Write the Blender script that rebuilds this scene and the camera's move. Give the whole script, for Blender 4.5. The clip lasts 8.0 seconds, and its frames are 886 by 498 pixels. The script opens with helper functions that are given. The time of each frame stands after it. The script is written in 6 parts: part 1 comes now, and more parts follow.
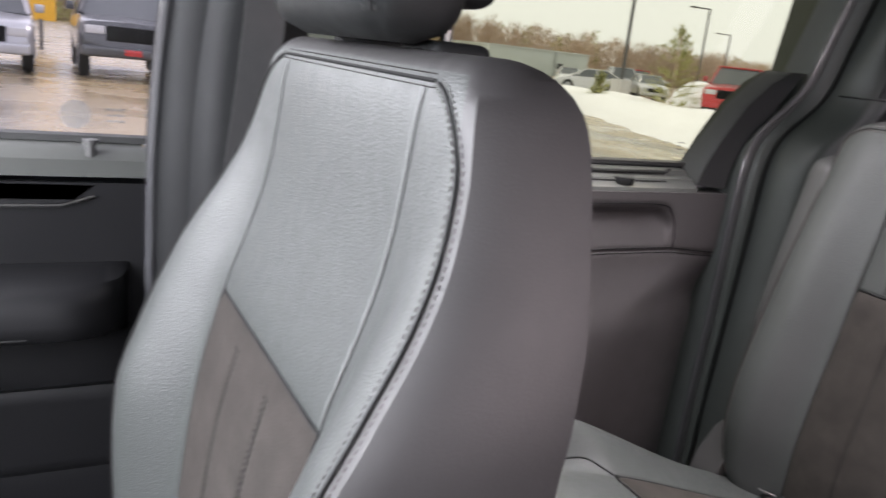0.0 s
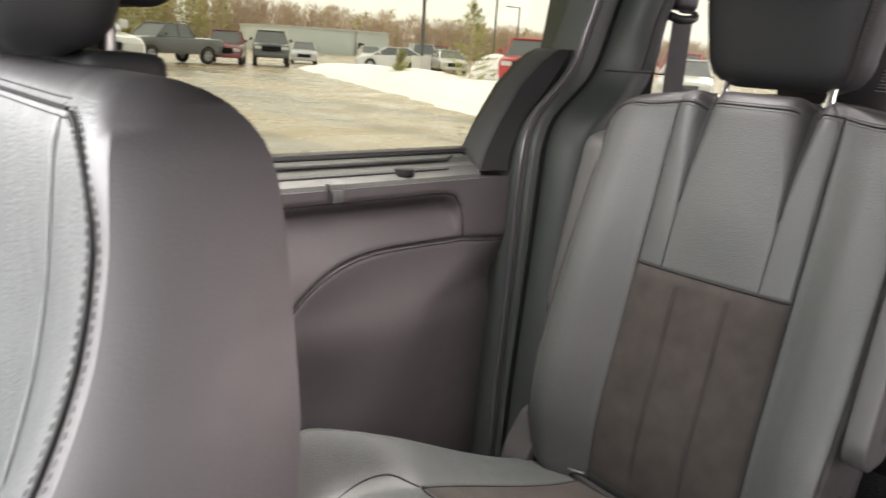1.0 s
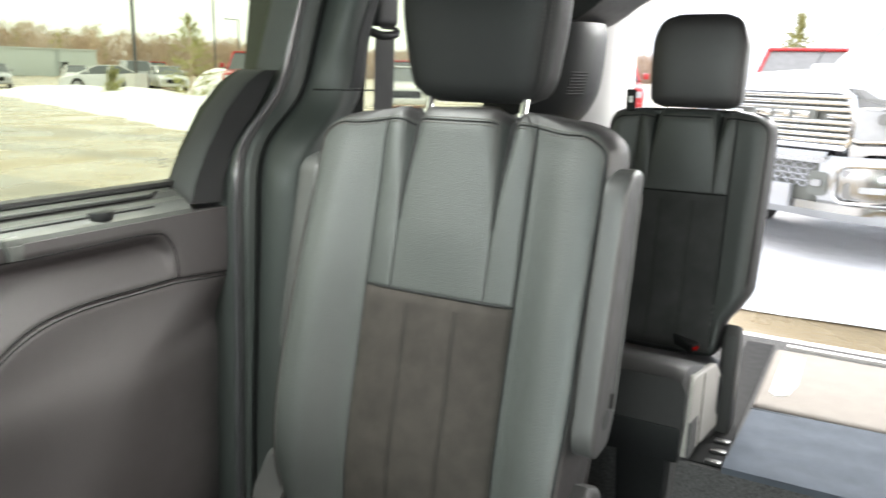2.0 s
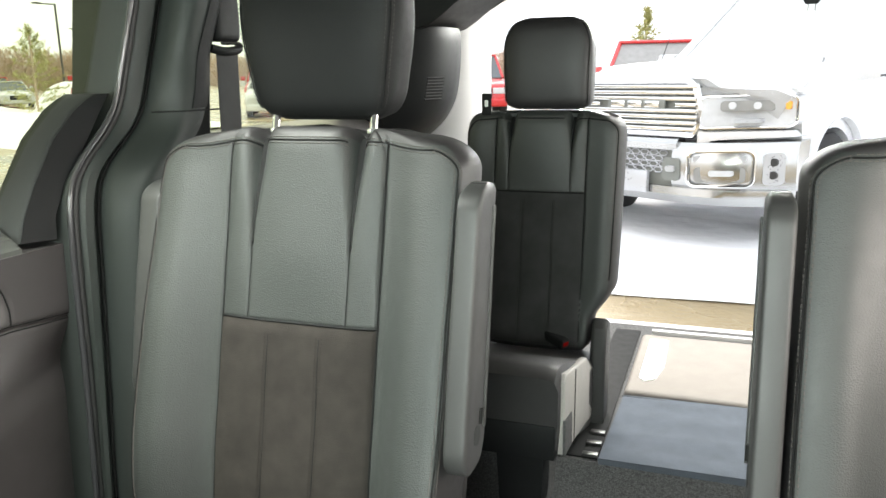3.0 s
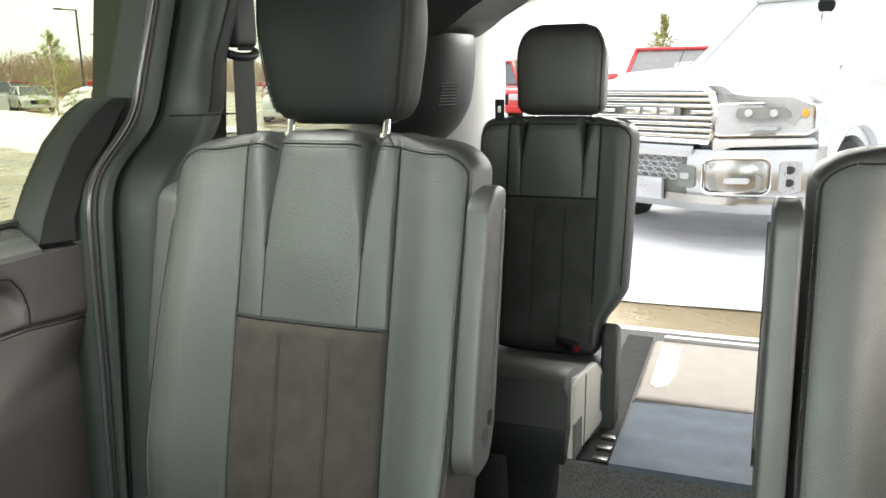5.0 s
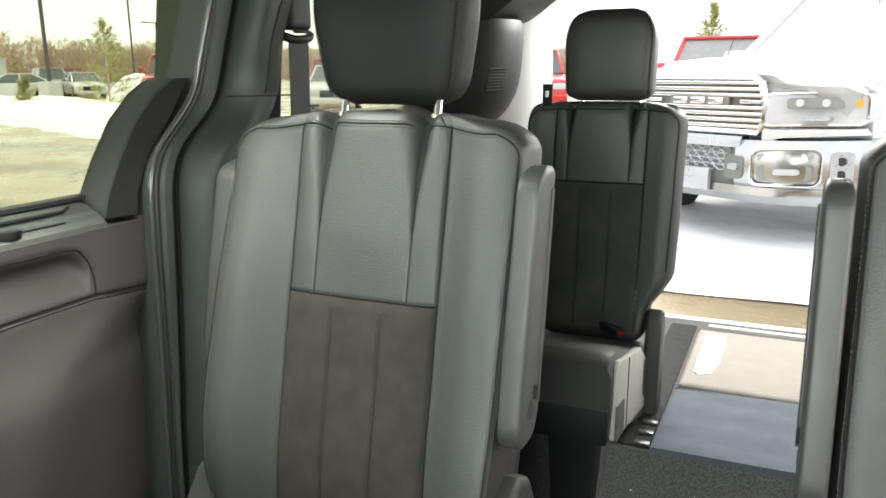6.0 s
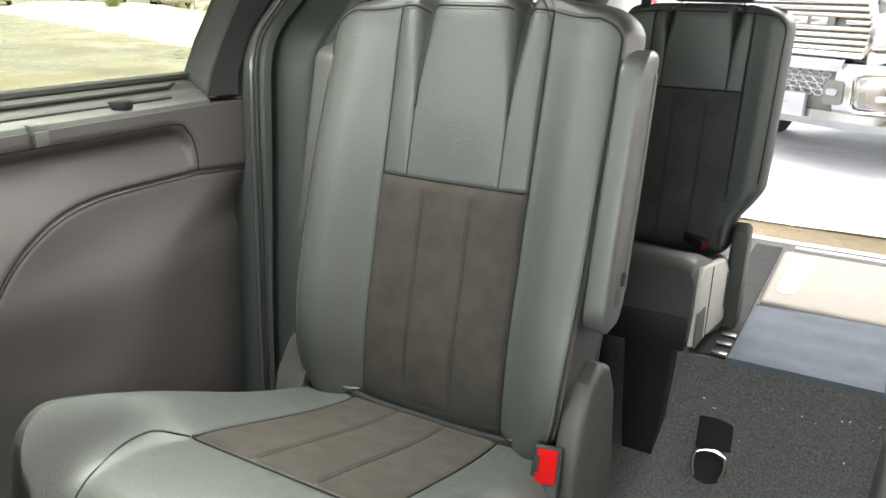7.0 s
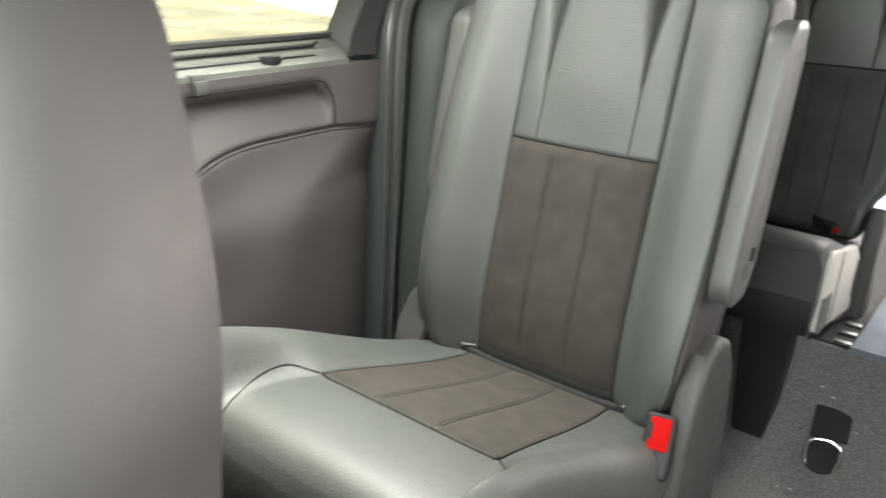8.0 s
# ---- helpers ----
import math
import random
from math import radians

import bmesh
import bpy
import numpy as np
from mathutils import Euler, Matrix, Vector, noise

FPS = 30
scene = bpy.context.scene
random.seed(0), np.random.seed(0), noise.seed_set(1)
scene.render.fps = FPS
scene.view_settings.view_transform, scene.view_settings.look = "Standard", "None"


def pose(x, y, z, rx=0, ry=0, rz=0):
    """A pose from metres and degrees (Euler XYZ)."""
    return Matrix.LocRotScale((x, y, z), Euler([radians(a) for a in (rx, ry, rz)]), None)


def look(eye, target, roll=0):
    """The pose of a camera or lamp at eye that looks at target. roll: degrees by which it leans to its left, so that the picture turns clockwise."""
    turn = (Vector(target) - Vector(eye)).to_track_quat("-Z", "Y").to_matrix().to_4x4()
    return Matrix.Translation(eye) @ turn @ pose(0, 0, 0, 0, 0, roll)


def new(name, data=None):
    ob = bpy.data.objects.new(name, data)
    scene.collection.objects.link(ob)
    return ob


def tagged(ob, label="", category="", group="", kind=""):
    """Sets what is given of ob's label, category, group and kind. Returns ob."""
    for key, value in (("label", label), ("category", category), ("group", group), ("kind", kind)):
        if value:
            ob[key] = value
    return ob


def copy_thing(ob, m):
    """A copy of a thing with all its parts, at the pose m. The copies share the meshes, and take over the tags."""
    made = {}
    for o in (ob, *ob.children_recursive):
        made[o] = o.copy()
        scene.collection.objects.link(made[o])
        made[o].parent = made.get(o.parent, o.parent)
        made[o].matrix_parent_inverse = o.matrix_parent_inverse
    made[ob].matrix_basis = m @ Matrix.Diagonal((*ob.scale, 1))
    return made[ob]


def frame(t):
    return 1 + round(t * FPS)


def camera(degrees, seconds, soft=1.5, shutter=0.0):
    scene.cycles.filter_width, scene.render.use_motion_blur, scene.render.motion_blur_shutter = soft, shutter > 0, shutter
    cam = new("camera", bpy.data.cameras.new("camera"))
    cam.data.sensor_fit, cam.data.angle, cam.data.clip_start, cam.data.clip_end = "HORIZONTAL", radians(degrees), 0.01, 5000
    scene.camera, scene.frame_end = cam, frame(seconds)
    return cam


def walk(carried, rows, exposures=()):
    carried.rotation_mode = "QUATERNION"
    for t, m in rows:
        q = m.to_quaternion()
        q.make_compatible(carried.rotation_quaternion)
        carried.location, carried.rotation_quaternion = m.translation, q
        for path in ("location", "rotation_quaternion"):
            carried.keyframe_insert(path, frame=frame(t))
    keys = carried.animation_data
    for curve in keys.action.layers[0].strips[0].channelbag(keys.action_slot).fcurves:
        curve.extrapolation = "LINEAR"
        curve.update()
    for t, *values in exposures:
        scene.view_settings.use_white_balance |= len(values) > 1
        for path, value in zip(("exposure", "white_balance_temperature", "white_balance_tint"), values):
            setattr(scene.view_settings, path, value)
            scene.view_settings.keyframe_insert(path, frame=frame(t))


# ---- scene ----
cam = camera(59.7, 8.0, shutter=0.4)
PATH = [
    (0, (0.139, -0.278, 1.0), (-1.57, 0.636, 0.508), 6.4),
    (0.5, (0.103, -0.228, 1.001), (-1.459, 0.918, 0.505), 5.2),
    (1, (0.094, -0.175, 1.019), (-1.351, 1.114, 0.519), 3.6),
    (1.5, (0.088, -0.148, 1.021), (-1.156, 1.345, 0.548), 3.1),
    (2, (0.085, -0.11, 1.036), (-0.868, 1.59, 0.588), 1.3),
    (3.5, (0.103, -0.064, 1.057), (-0.549, 1.774, 0.614), -1.1),
    (4, (0.102, -0.069, 1.056), (-0.544, 1.773, 0.62), -0.9),
    (4.5, (0.109, -0.074, 1.055), (-0.566, 1.758, 0.623), -0.8),
    (6, (0.108, -0.109, 1.044), (-0.696, 1.664, 0.589), -0.5),
    (6.5, (0.098, -0.136, 1.012), (-0.785, 1.573, 0.463), 0.0),
    (7, (0.094, -0.146, 0.995), (-0.847, 1.496, 0.348), 0.9),
    (7.5, (0.091, -0.152, 0.988), (-0.888, 1.454, 0.307), 1.1),
    (8, (0.085, -0.192, 0.986), (-1.059, 1.283, 0.268), 1.8),
]
EXPOSURES = [(0.0, 1.05, 6700, 30), (0.5, 1.2, 6900, 30), (1.0, 1.42, 7100, 29), (1.5, 1.80, 6850, 21), (2.0, 1.85, 6800, 13), (3.5, 1.7, 7000, 11), (6.0, 1.65, 7000, 11), (7.0, 1.88, 7000, 13), (8.0, 2.16, 7100, 16)]
walk(cam, [(t, look(eye, target, roll)) for t, eye, target, roll in PATH], EXPOSURES)

# ---- world, sun and light ----
world = bpy.data.worlds.new("overcast_sky")
scene.world = world
world.use_nodes = True
wn, wl = world.node_tree.nodes, world.node_tree.links
sky = wn.new("ShaderNodeTexSky")
sky.sky_type = "NISHITA"
sky.sun_disc = False
sky.sun_elevation, sky.sun_rotation = radians(38), radians(200)
sky.air_density, sky.dust_density, sky.ozone_density = 1.0, 4.0, 1.0
grey = wn.new("ShaderNodeMix")
grey.data_type = "RGBA"
grey.inputs[0].default_value = 0.8
grey.inputs[7].default_value = (9.7, 10.7, 12.0, 1)
wl.new(sky.outputs[0], grey.inputs[6])
wl.new(grey.outputs[2], wn["Background"].inputs[0])
wn["Background"].inputs[1].default_value = 0.078
sun = new("sun", bpy.data.lights.new("sun", "SUN"))
sun.data.energy, sun.data.angle, sun.data.color = 0.7, radians(14), (1.0, 0.96, 0.9)
sun.rotation_euler = (radians(52), 0, radians(200))


def window_light(name, at, target, width, height, watts, color=(0.93, 0.98, 0.98), spread=180):
    """An added area lamp, for the sky's light at a window."""
    lamp = new(name, bpy.data.lights.new(name, "AREA"))
    lamp.data.shape, lamp.data.size, lamp.data.size_y = "RECTANGLE", width, height
    lamp.data.energy, lamp.data.color = watts, color
    lamp.data.spread = radians(spread)
    lamp.matrix_basis = look(at, target)
    return lamp


COOL, WARM = (0.84, 0.985, 0.98), (1.0, 0.94, 0.93)
window_light("windscreen_light", (0, -1.22, 1.06), (0, -0.72, 0.20), 1.35, 0.80, 66, COOL)
window_light("driver_window_light", (0.88, -0.62, 1.03), (0.0, -0.40, 0.80), 0.85, 0.34, 4, COOL)
window_light("driver_slider_light", (0.89, 0.40, 0.97), (0.0, 0.35, 0.85), 0.80, 0.26, 6.5, WARM)
window_light("driver_quarter_light", (0.89, 1.62, 0.99), (0.0, 1.62, 0.75), 1.05, 0.28, 5)
# added fill lamp inside, under the roof edge, aimed down at the cushion
window_light("cushion_fill_light", (-0.72, 0.50, 1.262), (-0.56, 0.38, 0.42), 0.70, 0.26, 8, (0.9, 0.99, 0.96), 105)
window_light("passenger_window_light", (-0.83, -0.62, 1.16), (-0.28, 0.80, 0.62), 0.7, 0.22, 8, COOL)
window_light("tailgate_light", (0.0, 2.50, 1.365), (-0.1, 1.6, 0.45), 1.2, 0.10, 28)

# ---- materials ----


def node_mat(name, rough=0.5, metal=0.0, spec=0.5):
    m = bpy.data.materials.new(name)
    m.use_nodes = True
    nt = m.node_tree
    b = nt.nodes["Principled BSDF"]
    b.inputs["Roughness"].default_value = rough
    b.inputs["Metallic"].default_value = metal
    b.inputs["Specular IOR Level"].default_value = spec
    return m, nt, b


def surface(name, color, rough=0.5, metal=0.0, spec=0.5, grain=0.0, grain_scale=400.0, vary=0.12, vary_scale=6.0,
            kind="noise", coat=0.0, rough_vary=0.08, alt=None, distance=0.001):
    """A surface with a slow change of tone, a fine change of gloss and a fine relief."""
    m, nt, b = node_mat(name, rough, metal, spec)
    n, l = nt.nodes, nt.links
    tc = n.new("ShaderNodeTexCoord")
    big = n.new("ShaderNodeTexNoise")
    big.inputs["Scale"].default_value = vary_scale
    big.inputs["Detail"].default_value = 6
    l.new(tc.outputs["Object"], big.inputs["Vector"])
    ramp = n.new("ShaderNodeMix")
    ramp.data_type = "RGBA"
    lo = tuple(c * (1 - vary) for c in color)
    hi = alt if alt else tuple(min(1, c * (1 + vary)) for c in color)
    ramp.inputs[6].default_value, ramp.inputs[7].default_value = (*lo, 1), (*hi, 1)
    l.new(big.outputs["Fac"], ramp.inputs[0])
    l.new(ramp.outputs[2], b.inputs["Base Color"])
    fine = n.new("ShaderNodeTexNoise")
    fine.inputs["Scale"].default_value = vary_scale * 7
    l.new(tc.outputs["Object"], fine.inputs["Vector"])
    rr = n.new("ShaderNodeMapRange")
    rr.inputs["To Min"].default_value, rr.inputs["To Max"].default_value = max(0.02, rough - rough_vary), rough + rough_vary
    l.new(fine.outputs["Fac"], rr.inputs["Value"])
    l.new(rr.outputs[0], b.inputs["Roughness"])
    if coat:
        b.inputs["Coat Weight"].default_value = coat
        b.inputs["Coat Roughness"].default_value = 0.06
    if grain:
        if kind == "cells":
            g = n.new("ShaderNodeTexVoronoi")
            g.feature = "SMOOTH_F1"
            out = g.outputs["Distance"]
        else:
            g = n.new("ShaderNodeTexNoise")
            g.inputs["Detail"].default_value = 3
            out = g.outputs["Fac"]
        g.inputs["Scale"].default_value = grain_scale
        l.new(tc.outputs["Object"], g.inputs["Vector"])
        bump = n.new("ShaderNodeBump")
        bump.inputs["Strength"].default_value = grain
        bump.inputs["Distance"].default_value = distance
        l.new(out, bump.inputs["Height"])
        l.new(bump.outputs[0], b.inputs["Normal"])
    return m


def glass(name, tint, gloss=0.06):
    """A thin tinted pane: tinted light passes, and a clear reflection lies on it."""
    m = bpy.data.materials.new(name)
    m.use_nodes = True
    n, l = m.node_tree.nodes, m.node_tree.links
    n.remove(n["Principled BSDF"])
    tr, gl, mx, lw = n.new("ShaderNodeBsdfTransparent"), n.new("ShaderNodeBsdfGlossy"), n.new("ShaderNodeMixShader"), n.new("ShaderNodeLayerWeight")
    pw, sc = n.new("ShaderNodeMath"), n.new("ShaderNodeMapRange")
    tr.inputs[0].default_value = (*tint, 1)
    gl.inputs["Roughness"].default_value = 0.02
    lw.inputs["Blend"].default_value = 0.5
    pw.operation = "POWER"
    pw.inputs[1].default_value = 5.0
    sc.inputs["To Min"].default_value, sc.inputs["To Max"].default_value = gloss * 0.4, 0.8
    l.new(lw.outputs["Facing"], pw.inputs[0])
    l.new(pw.outputs[0], sc.inputs["Value"])
    l.new(sc.outputs[0], mx.inputs[0])
    l.new(tr.outputs[0], mx.inputs[1])
    l.new(gl.outputs[0], mx.inputs[2])
    l.new(mx.outputs[0], n["Material Output"].inputs[0])
    return m


LEATHER = surface("black_leather", (0.022, 0.0245, 0.0233), 0.53, spec=0.43, grain=0.55, grain_scale=600, kind="cells", vary=0.14, vary_scale=9, distance=0.0008)
LEATHER_SIDE = surface("black_vinyl", (0.0145, 0.0134, 0.0137), 0.54, spec=0.45, grain=0.12, grain_scale=600, kind="cells", vary=0.12, vary_scale=9, distance=0.0006)
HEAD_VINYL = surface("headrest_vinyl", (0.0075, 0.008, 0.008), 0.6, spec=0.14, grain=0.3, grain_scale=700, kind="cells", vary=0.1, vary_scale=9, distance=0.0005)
GREY_VINYL = surface("grey_vinyl", (0.25, 0.235, 0.22), 0.55, spec=0.3, grain=0.3, grain_scale=520, kind="cells", vary=0.1, vary_scale=9, distance=0.0005)
SUEDE = surface("dark_brown_suede", (0.0215, 0.0188, 0.0170), 0.95, spec=0.1, grain=0.8, grain_scale=600, vary=0.42, vary_scale=30, distance=0.0006)
# third-row suede of its own: that seat's shade is put into the colour
SHADED_SUEDE = surface("shaded_suede", (0.027, 0.027, 0.027), 0.95, spec=0.1, grain=0.7, grain_scale=700, vary=0.5, vary_scale=16, distance=0.0006)
THREAD = surface("grey_thread", (0.066, 0.060, 0.057), 0.9, spec=0.1, vary=0.1)
HEAD_THREAD = surface("charcoal_thread", (0.035, 0.034, 0.033), 0.9, spec=0.1, vary=0.1)
SUEDE_THREAD = surface("brown_thread", (0.012, 0.010, 0.009), 0.9, spec=0.1, vary=0.1)
DARK_THREAD = surface("dark_thread", (0.018, 0.014, 0.014), 0.9, spec=0.1, vary=0.1)
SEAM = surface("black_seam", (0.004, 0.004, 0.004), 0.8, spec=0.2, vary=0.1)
PLASTIC = surface("charcoal_plastic", (0.036, 0.0355, 0.035), 0.5, spec=0.3, grain=0.35, grain_scale=900, vary=0.08, vary_scale=5, distance=0.0004)
ARM_PLASTIC = surface("armrest_plastic", (0.027, 0.0272, 0.0268), 0.5, spec=0.35, grain=0.35, grain_scale=900, vary=0.1, vary_scale=5, distance=0.0004)
PLASTIC_DARK = surface("black_plastic", (0.007, 0.0073, 0.0076), 0.55, spec=0.12, grain=0.25, grain_scale=900, vary=0.1, distance=0.0004)
RECLINER = surface("recliner_plastic", (0.019, 0.0187, 0.0185), 0.55, spec=0.25, grain=0.35, grain_scale=900, vary=0.08, vary_scale=5, distance=0.0004)
PILLAR = surface("dark_pillar_plastic", (0.0205, 0.0238, 0.0222), 0.5, spec=0.24, grain=0.3, grain_scale=900, vary=0.08, vary_scale=5, distance=0.0004)
CAP = surface("dark_cap_plastic", (0.019, 0.0205, 0.0197), 0.55, spec=0.25, grain=0.35, grain_scale=800, vary=0.08, distance=0.0004)
BLACK_DOOR = surface("black_door_skin", (0.005, 0.005, 0.0055), 0.42, spec=0.16, grain=0.35, grain_scale=800, kind="cells", vary=0.08, vary_scale=4, distance=0.0005)
DOOR_SKIN = surface("door_skin", (0.034, 0.0308, 0.0312), 0.5, spec=0.4, grain=0.35, grain_scale=800, kind="cells", vary=0.08, vary_scale=4, distance=0.0005)
GREY_TRIM = surface("light_grey_trim", (0.36, 0.35, 0.345), 0.6, grain=0.2, grain_scale=900, vary=0.05, distance=0.0004)
HEADLINER = surface("headliner_cloth", (0.05, 0.049, 0.048), 0.95, grain=0.3, grain_scale=700, vary=0.06)
CARPET = surface("charcoal_carpet", (0.038, 0.0372, 0.0378), 1.0, spec=0.1, grain=1.0, grain_scale=420, vary=0.95, alt=(0.14, 0.137, 0.138), vary_scale=240, distance=0.004)
MAT_CARPET = surface("blue_grey_carpet_mat", (0.068, 0.077, 0.092), 1.0, spec=0.1, grain=0.9, grain_scale=420, vary=0.25, vary_scale=20, distance=0.003)
PANEL_CARPET = surface("beige_grey_carpet", (0.165, 0.150, 0.138), 1.0, spec=0.1, grain=0.6, grain_scale=520, vary=0.12, vary_scale=20, distance=0.002)
CHROME = surface("chrome", (0.72, 0.72, 0.71), 0.1, metal=1.0, vary=0.04, rough_vary=0.04)
STEEL = surface("dull_steel", (0.13, 0.13, 0.125), 0.35, metal=1.0, vary=0.1, rough_vary=0.06)
RUBBER = surface("black_rubber", (0.009, 0.009, 0.009), 0.6, vary=0.1)
STRIP = surface("glossy_weatherstrip", (0.03, 0.03, 0.032), 0.22, vary=0.1, rough_vary=0.05)
RED_BUTTON = surface("red_button", (0.15, 0.0015, 0.0015), 0.7, spec=0.03, vary=0.05)
WHITE_PLASTIC = surface("white_plastic", (0.52, 0.52, 0.50), 0.45, vary=0.04)
WEBBING = surface("belt_webbing", (0.015, 0.0147, 0.015), 0.75, grain=0.5, grain_scale=700, vary=0.1)
GLOSS_BLACK = surface("piano_black", (0.008, 0.008, 0.009), 0.12, vary=0.1, rough_vary=0.03)
TINT_GLASS = glass("privacy_glass", (0.78, 0.80, 0.67))
CLEAR_GLASS = glass("door_glass", (0.96, 0.96, 0.95))


def frost(name, share):
    m = bpy.data.materials.new(name)
    m.use_nodes = True
    n, l = m.node_tree.nodes, m.node_tree.links
    n["Principled BSDF"].inputs["Base Color"].default_value = (0.12, 0.12, 0.12, 1)
    n["Principled BSDF"].inputs["Alpha"].default_value = share
    return m


FROST = frost("etched_glass", 0.35)
WIND_GLASS = glass("windscreen_glass", (0.82, 0.86, 0.84))
SILL = surface("grey_sill_plastic", (0.042, 0.044, 0.041), 0.5, spec=0.3, grain=0.3, grain_scale=900, vary=0.08, vary_scale=5, distance=0.0004)
VAN_PAINT = surface("van_paint", (0.08, 0.08, 0.085), 0.3, coat=0.6, vary=0.03)

# ---- mesh helpers ----


def bm_object(name, bm, materials, smooth=True):
    me = bpy.data.meshes.new(name)
    bmesh.ops.recalc_face_normals(bm, faces=bm.faces)
    bm.to_mesh(me)
    bm.free()
    for m in (materials if isinstance(materials, (list, tuple)) else [materials]):
        me.materials.append(m)
    if smooth:
        me.polygons.foreach_set("use_smooth", [True] * len(me.polygons))
        me.set_sharp_from_angle(angle=radians(38))
    return new(name, me)


def part(name, bm, materials, parent, label="", smooth=True):
    ob = bm_object(name, bm, materials, smooth)
    ob.parent = parent
    if label:
        tagged(ob, label)
    return ob


def thing(name, label, category, at=(0, 0, 0), turn=0, group="", kind=""):
    ob = new(name)
    ob.empty_display_size = 0.05
    ob.matrix_basis = pose(*at, 0, 0, turn)
    return tagged(ob, label, category, group, kind)


def box(x0, y0, z0, x1, y1, z1, bevel=0.0, segments=2, bm=None):
    out = bmesh.new() if bm is None else bm
    made = bmesh.ops.create_cube(out, size=1)["verts"]
    for v in made:
        v.co = Vector(((x0 + x1) / 2 + v.co.x * (x1 - x0), (y0 + y1) / 2 + v.co.y * (y1 - y0), (z0 + z1) / 2 + v.co.z * (z1 - z0)))
    if bevel:
        edges = {e for v in made for e in v.link_edges}
        bmesh.ops.bevel(out, geom=list(edges), offset=bevel, segments=segments, profile=0.6, affect="EDGES")
    return out


def prism(points, axis, a, b, bevel=0.0, segments=2, bm=None):
    """An outline (two coordinates a point) in the plane across the axis, drawn out from a to b."""
    out = bmesh.new() if bm is None else bm

    def put(p, h):
        return {"x": (h, p[0], p[1]), "y": (p[0], h, p[1]), "z": (p[0], p[1], h)}[axis]

    lo = [out.verts.new(put(p, a)) for p in points]
    hi = [out.verts.new(put(p, b)) for p in points]
    n = len(points)
    faces = [out.faces.new(lo), out.faces.new(hi[::-1])]
    faces += [out.faces.new((lo[i], hi[i], hi[(i + 1) % n], lo[(i + 1) % n])) for i in range(n)]
    if bevel:
        rim = [e for f in faces[:2] for e in f.edges]
        bmesh.ops.bevel(out, geom=rim, offset=bevel, segments=segments, profile=0.6, affect="EDGES")
    return out


def loft(rings, closed=True, caps=True, bm=None):
    """Skin through rings of equally many points."""
    out = bmesh.new() if bm is None else bm
    rows = [[out.verts.new(p) for p in r] for r in rings]
    n = len(rows[0])
    for a, b in zip(rows, rows[1:]):
        for i in range(n if closed else n - 1):
            out.faces.new((a[i], a[(i + 1) % n], b[(i + 1) % n], b[i]))
    if caps and closed:
        out.faces.new(rows[0][::-1])
        out.faces.new(rows[-1])
    return out


def tube(path, r, sides=8, bm=None, flat=1.0):
    """A round bar along a path of points."""
    pts = [Vector(p) for p in path]
    rings = []
    for i, p in enumerate(pts):
        d = (pts[min(i + 1, len(pts) - 1)] - pts[max(i - 1, 0)]).normalized()
        if i == 0:
            u = d.cross(Vector((0, 0, 1)) if abs(d.z) < 0.9 else Vector((0, 1, 0))).normalized()
        else:
            u = (last.rotation_difference(d) @ u).normalized()
        last = d
        w = d.cross(u).normalized()
        rings.append([p + u * (r * math.cos(k * math.tau / sides)) + w * (r * flat * math.sin(k * math.tau / sides)) for k in range(sides)])
    return loft(rings, bm=bm)


def curve(points, n=8):
    """A smooth line through points (Catmull-Rom)."""
    p = [Vector(q) for q in points]
    p = [p[0] * 2 - p[1]] + p + [p[-1] * 2 - p[-2]]
    out = []
    for i in range(1, len(p) - 2):
        for k in range(n):
            t = k / n
            out.append(0.5 * (2 * p[i] + (p[i + 1] - p[i - 1]) * t + (2 * p[i - 1] - 5 * p[i] + 4 * p[i + 1] - p[i + 2]) * t * t
                              + (3 * p[i] - p[i - 1] - 3 * p[i + 1] + p[i + 2]) * t ** 3))
    out.append(p[-2])
    return out


def lerp_table(table, x):
    """Smooth reading of a small table of (x, value), with no overshoot."""
    if x <= table[0][0]:
        return table[0][1]
    if x >= table[-1][0]:
        return table[-1][1]
    n = len(table)
    d = [(table[i + 1][1] - table[i][1]) / (table[i + 1][0] - table[i][0]) for i in range(n - 1)]
    m = [d[0]] + [0.0 if d[i - 1] * d[i] <= 0 else 2 * d[i - 1] * d[i] / (d[i - 1] + d[i]) for i in range(1, n - 1)] + [d[-1]]
    for i in range(n - 1):
        if x <= table[i + 1][0]:
            h = table[i + 1][0] - table[i][0]
            t = (x - table[i][0]) / h
            return ((1 + 2 * t) * (1 - t) ** 2 * table[i][1] + t * (1 - t) ** 2 * h * m[i] + t * t * (3 - 2 * t) * table[i + 1][1] + t * t * (t - 1) * h * m[i + 1])


def smooth01(a, b, x):
    t = min(1, max(0, (x - a) / (b - a)))
    return t * t * (3 - 2 * t)


def stitches(lines, length=0.0042, gap=0.0022, r=0.0006, lift=0.0006):
    """Short thread stitches along lines of points."""
    out = bmesh.new()
    for line in lines:
        pts = [Vector(p) for p in line]
        acc, want = 0.0, 0.0
        for a, b in zip(pts, pts[1:]):
            d = (b - a).length
            if d < 1e-6:
                continue
            u = (b - a) / d
            while want < acc + d:
                c = a + u * (want - acc)
                tube([c, c + u * length], r, 4, out)
                want += length + gap
            acc += d
    return out

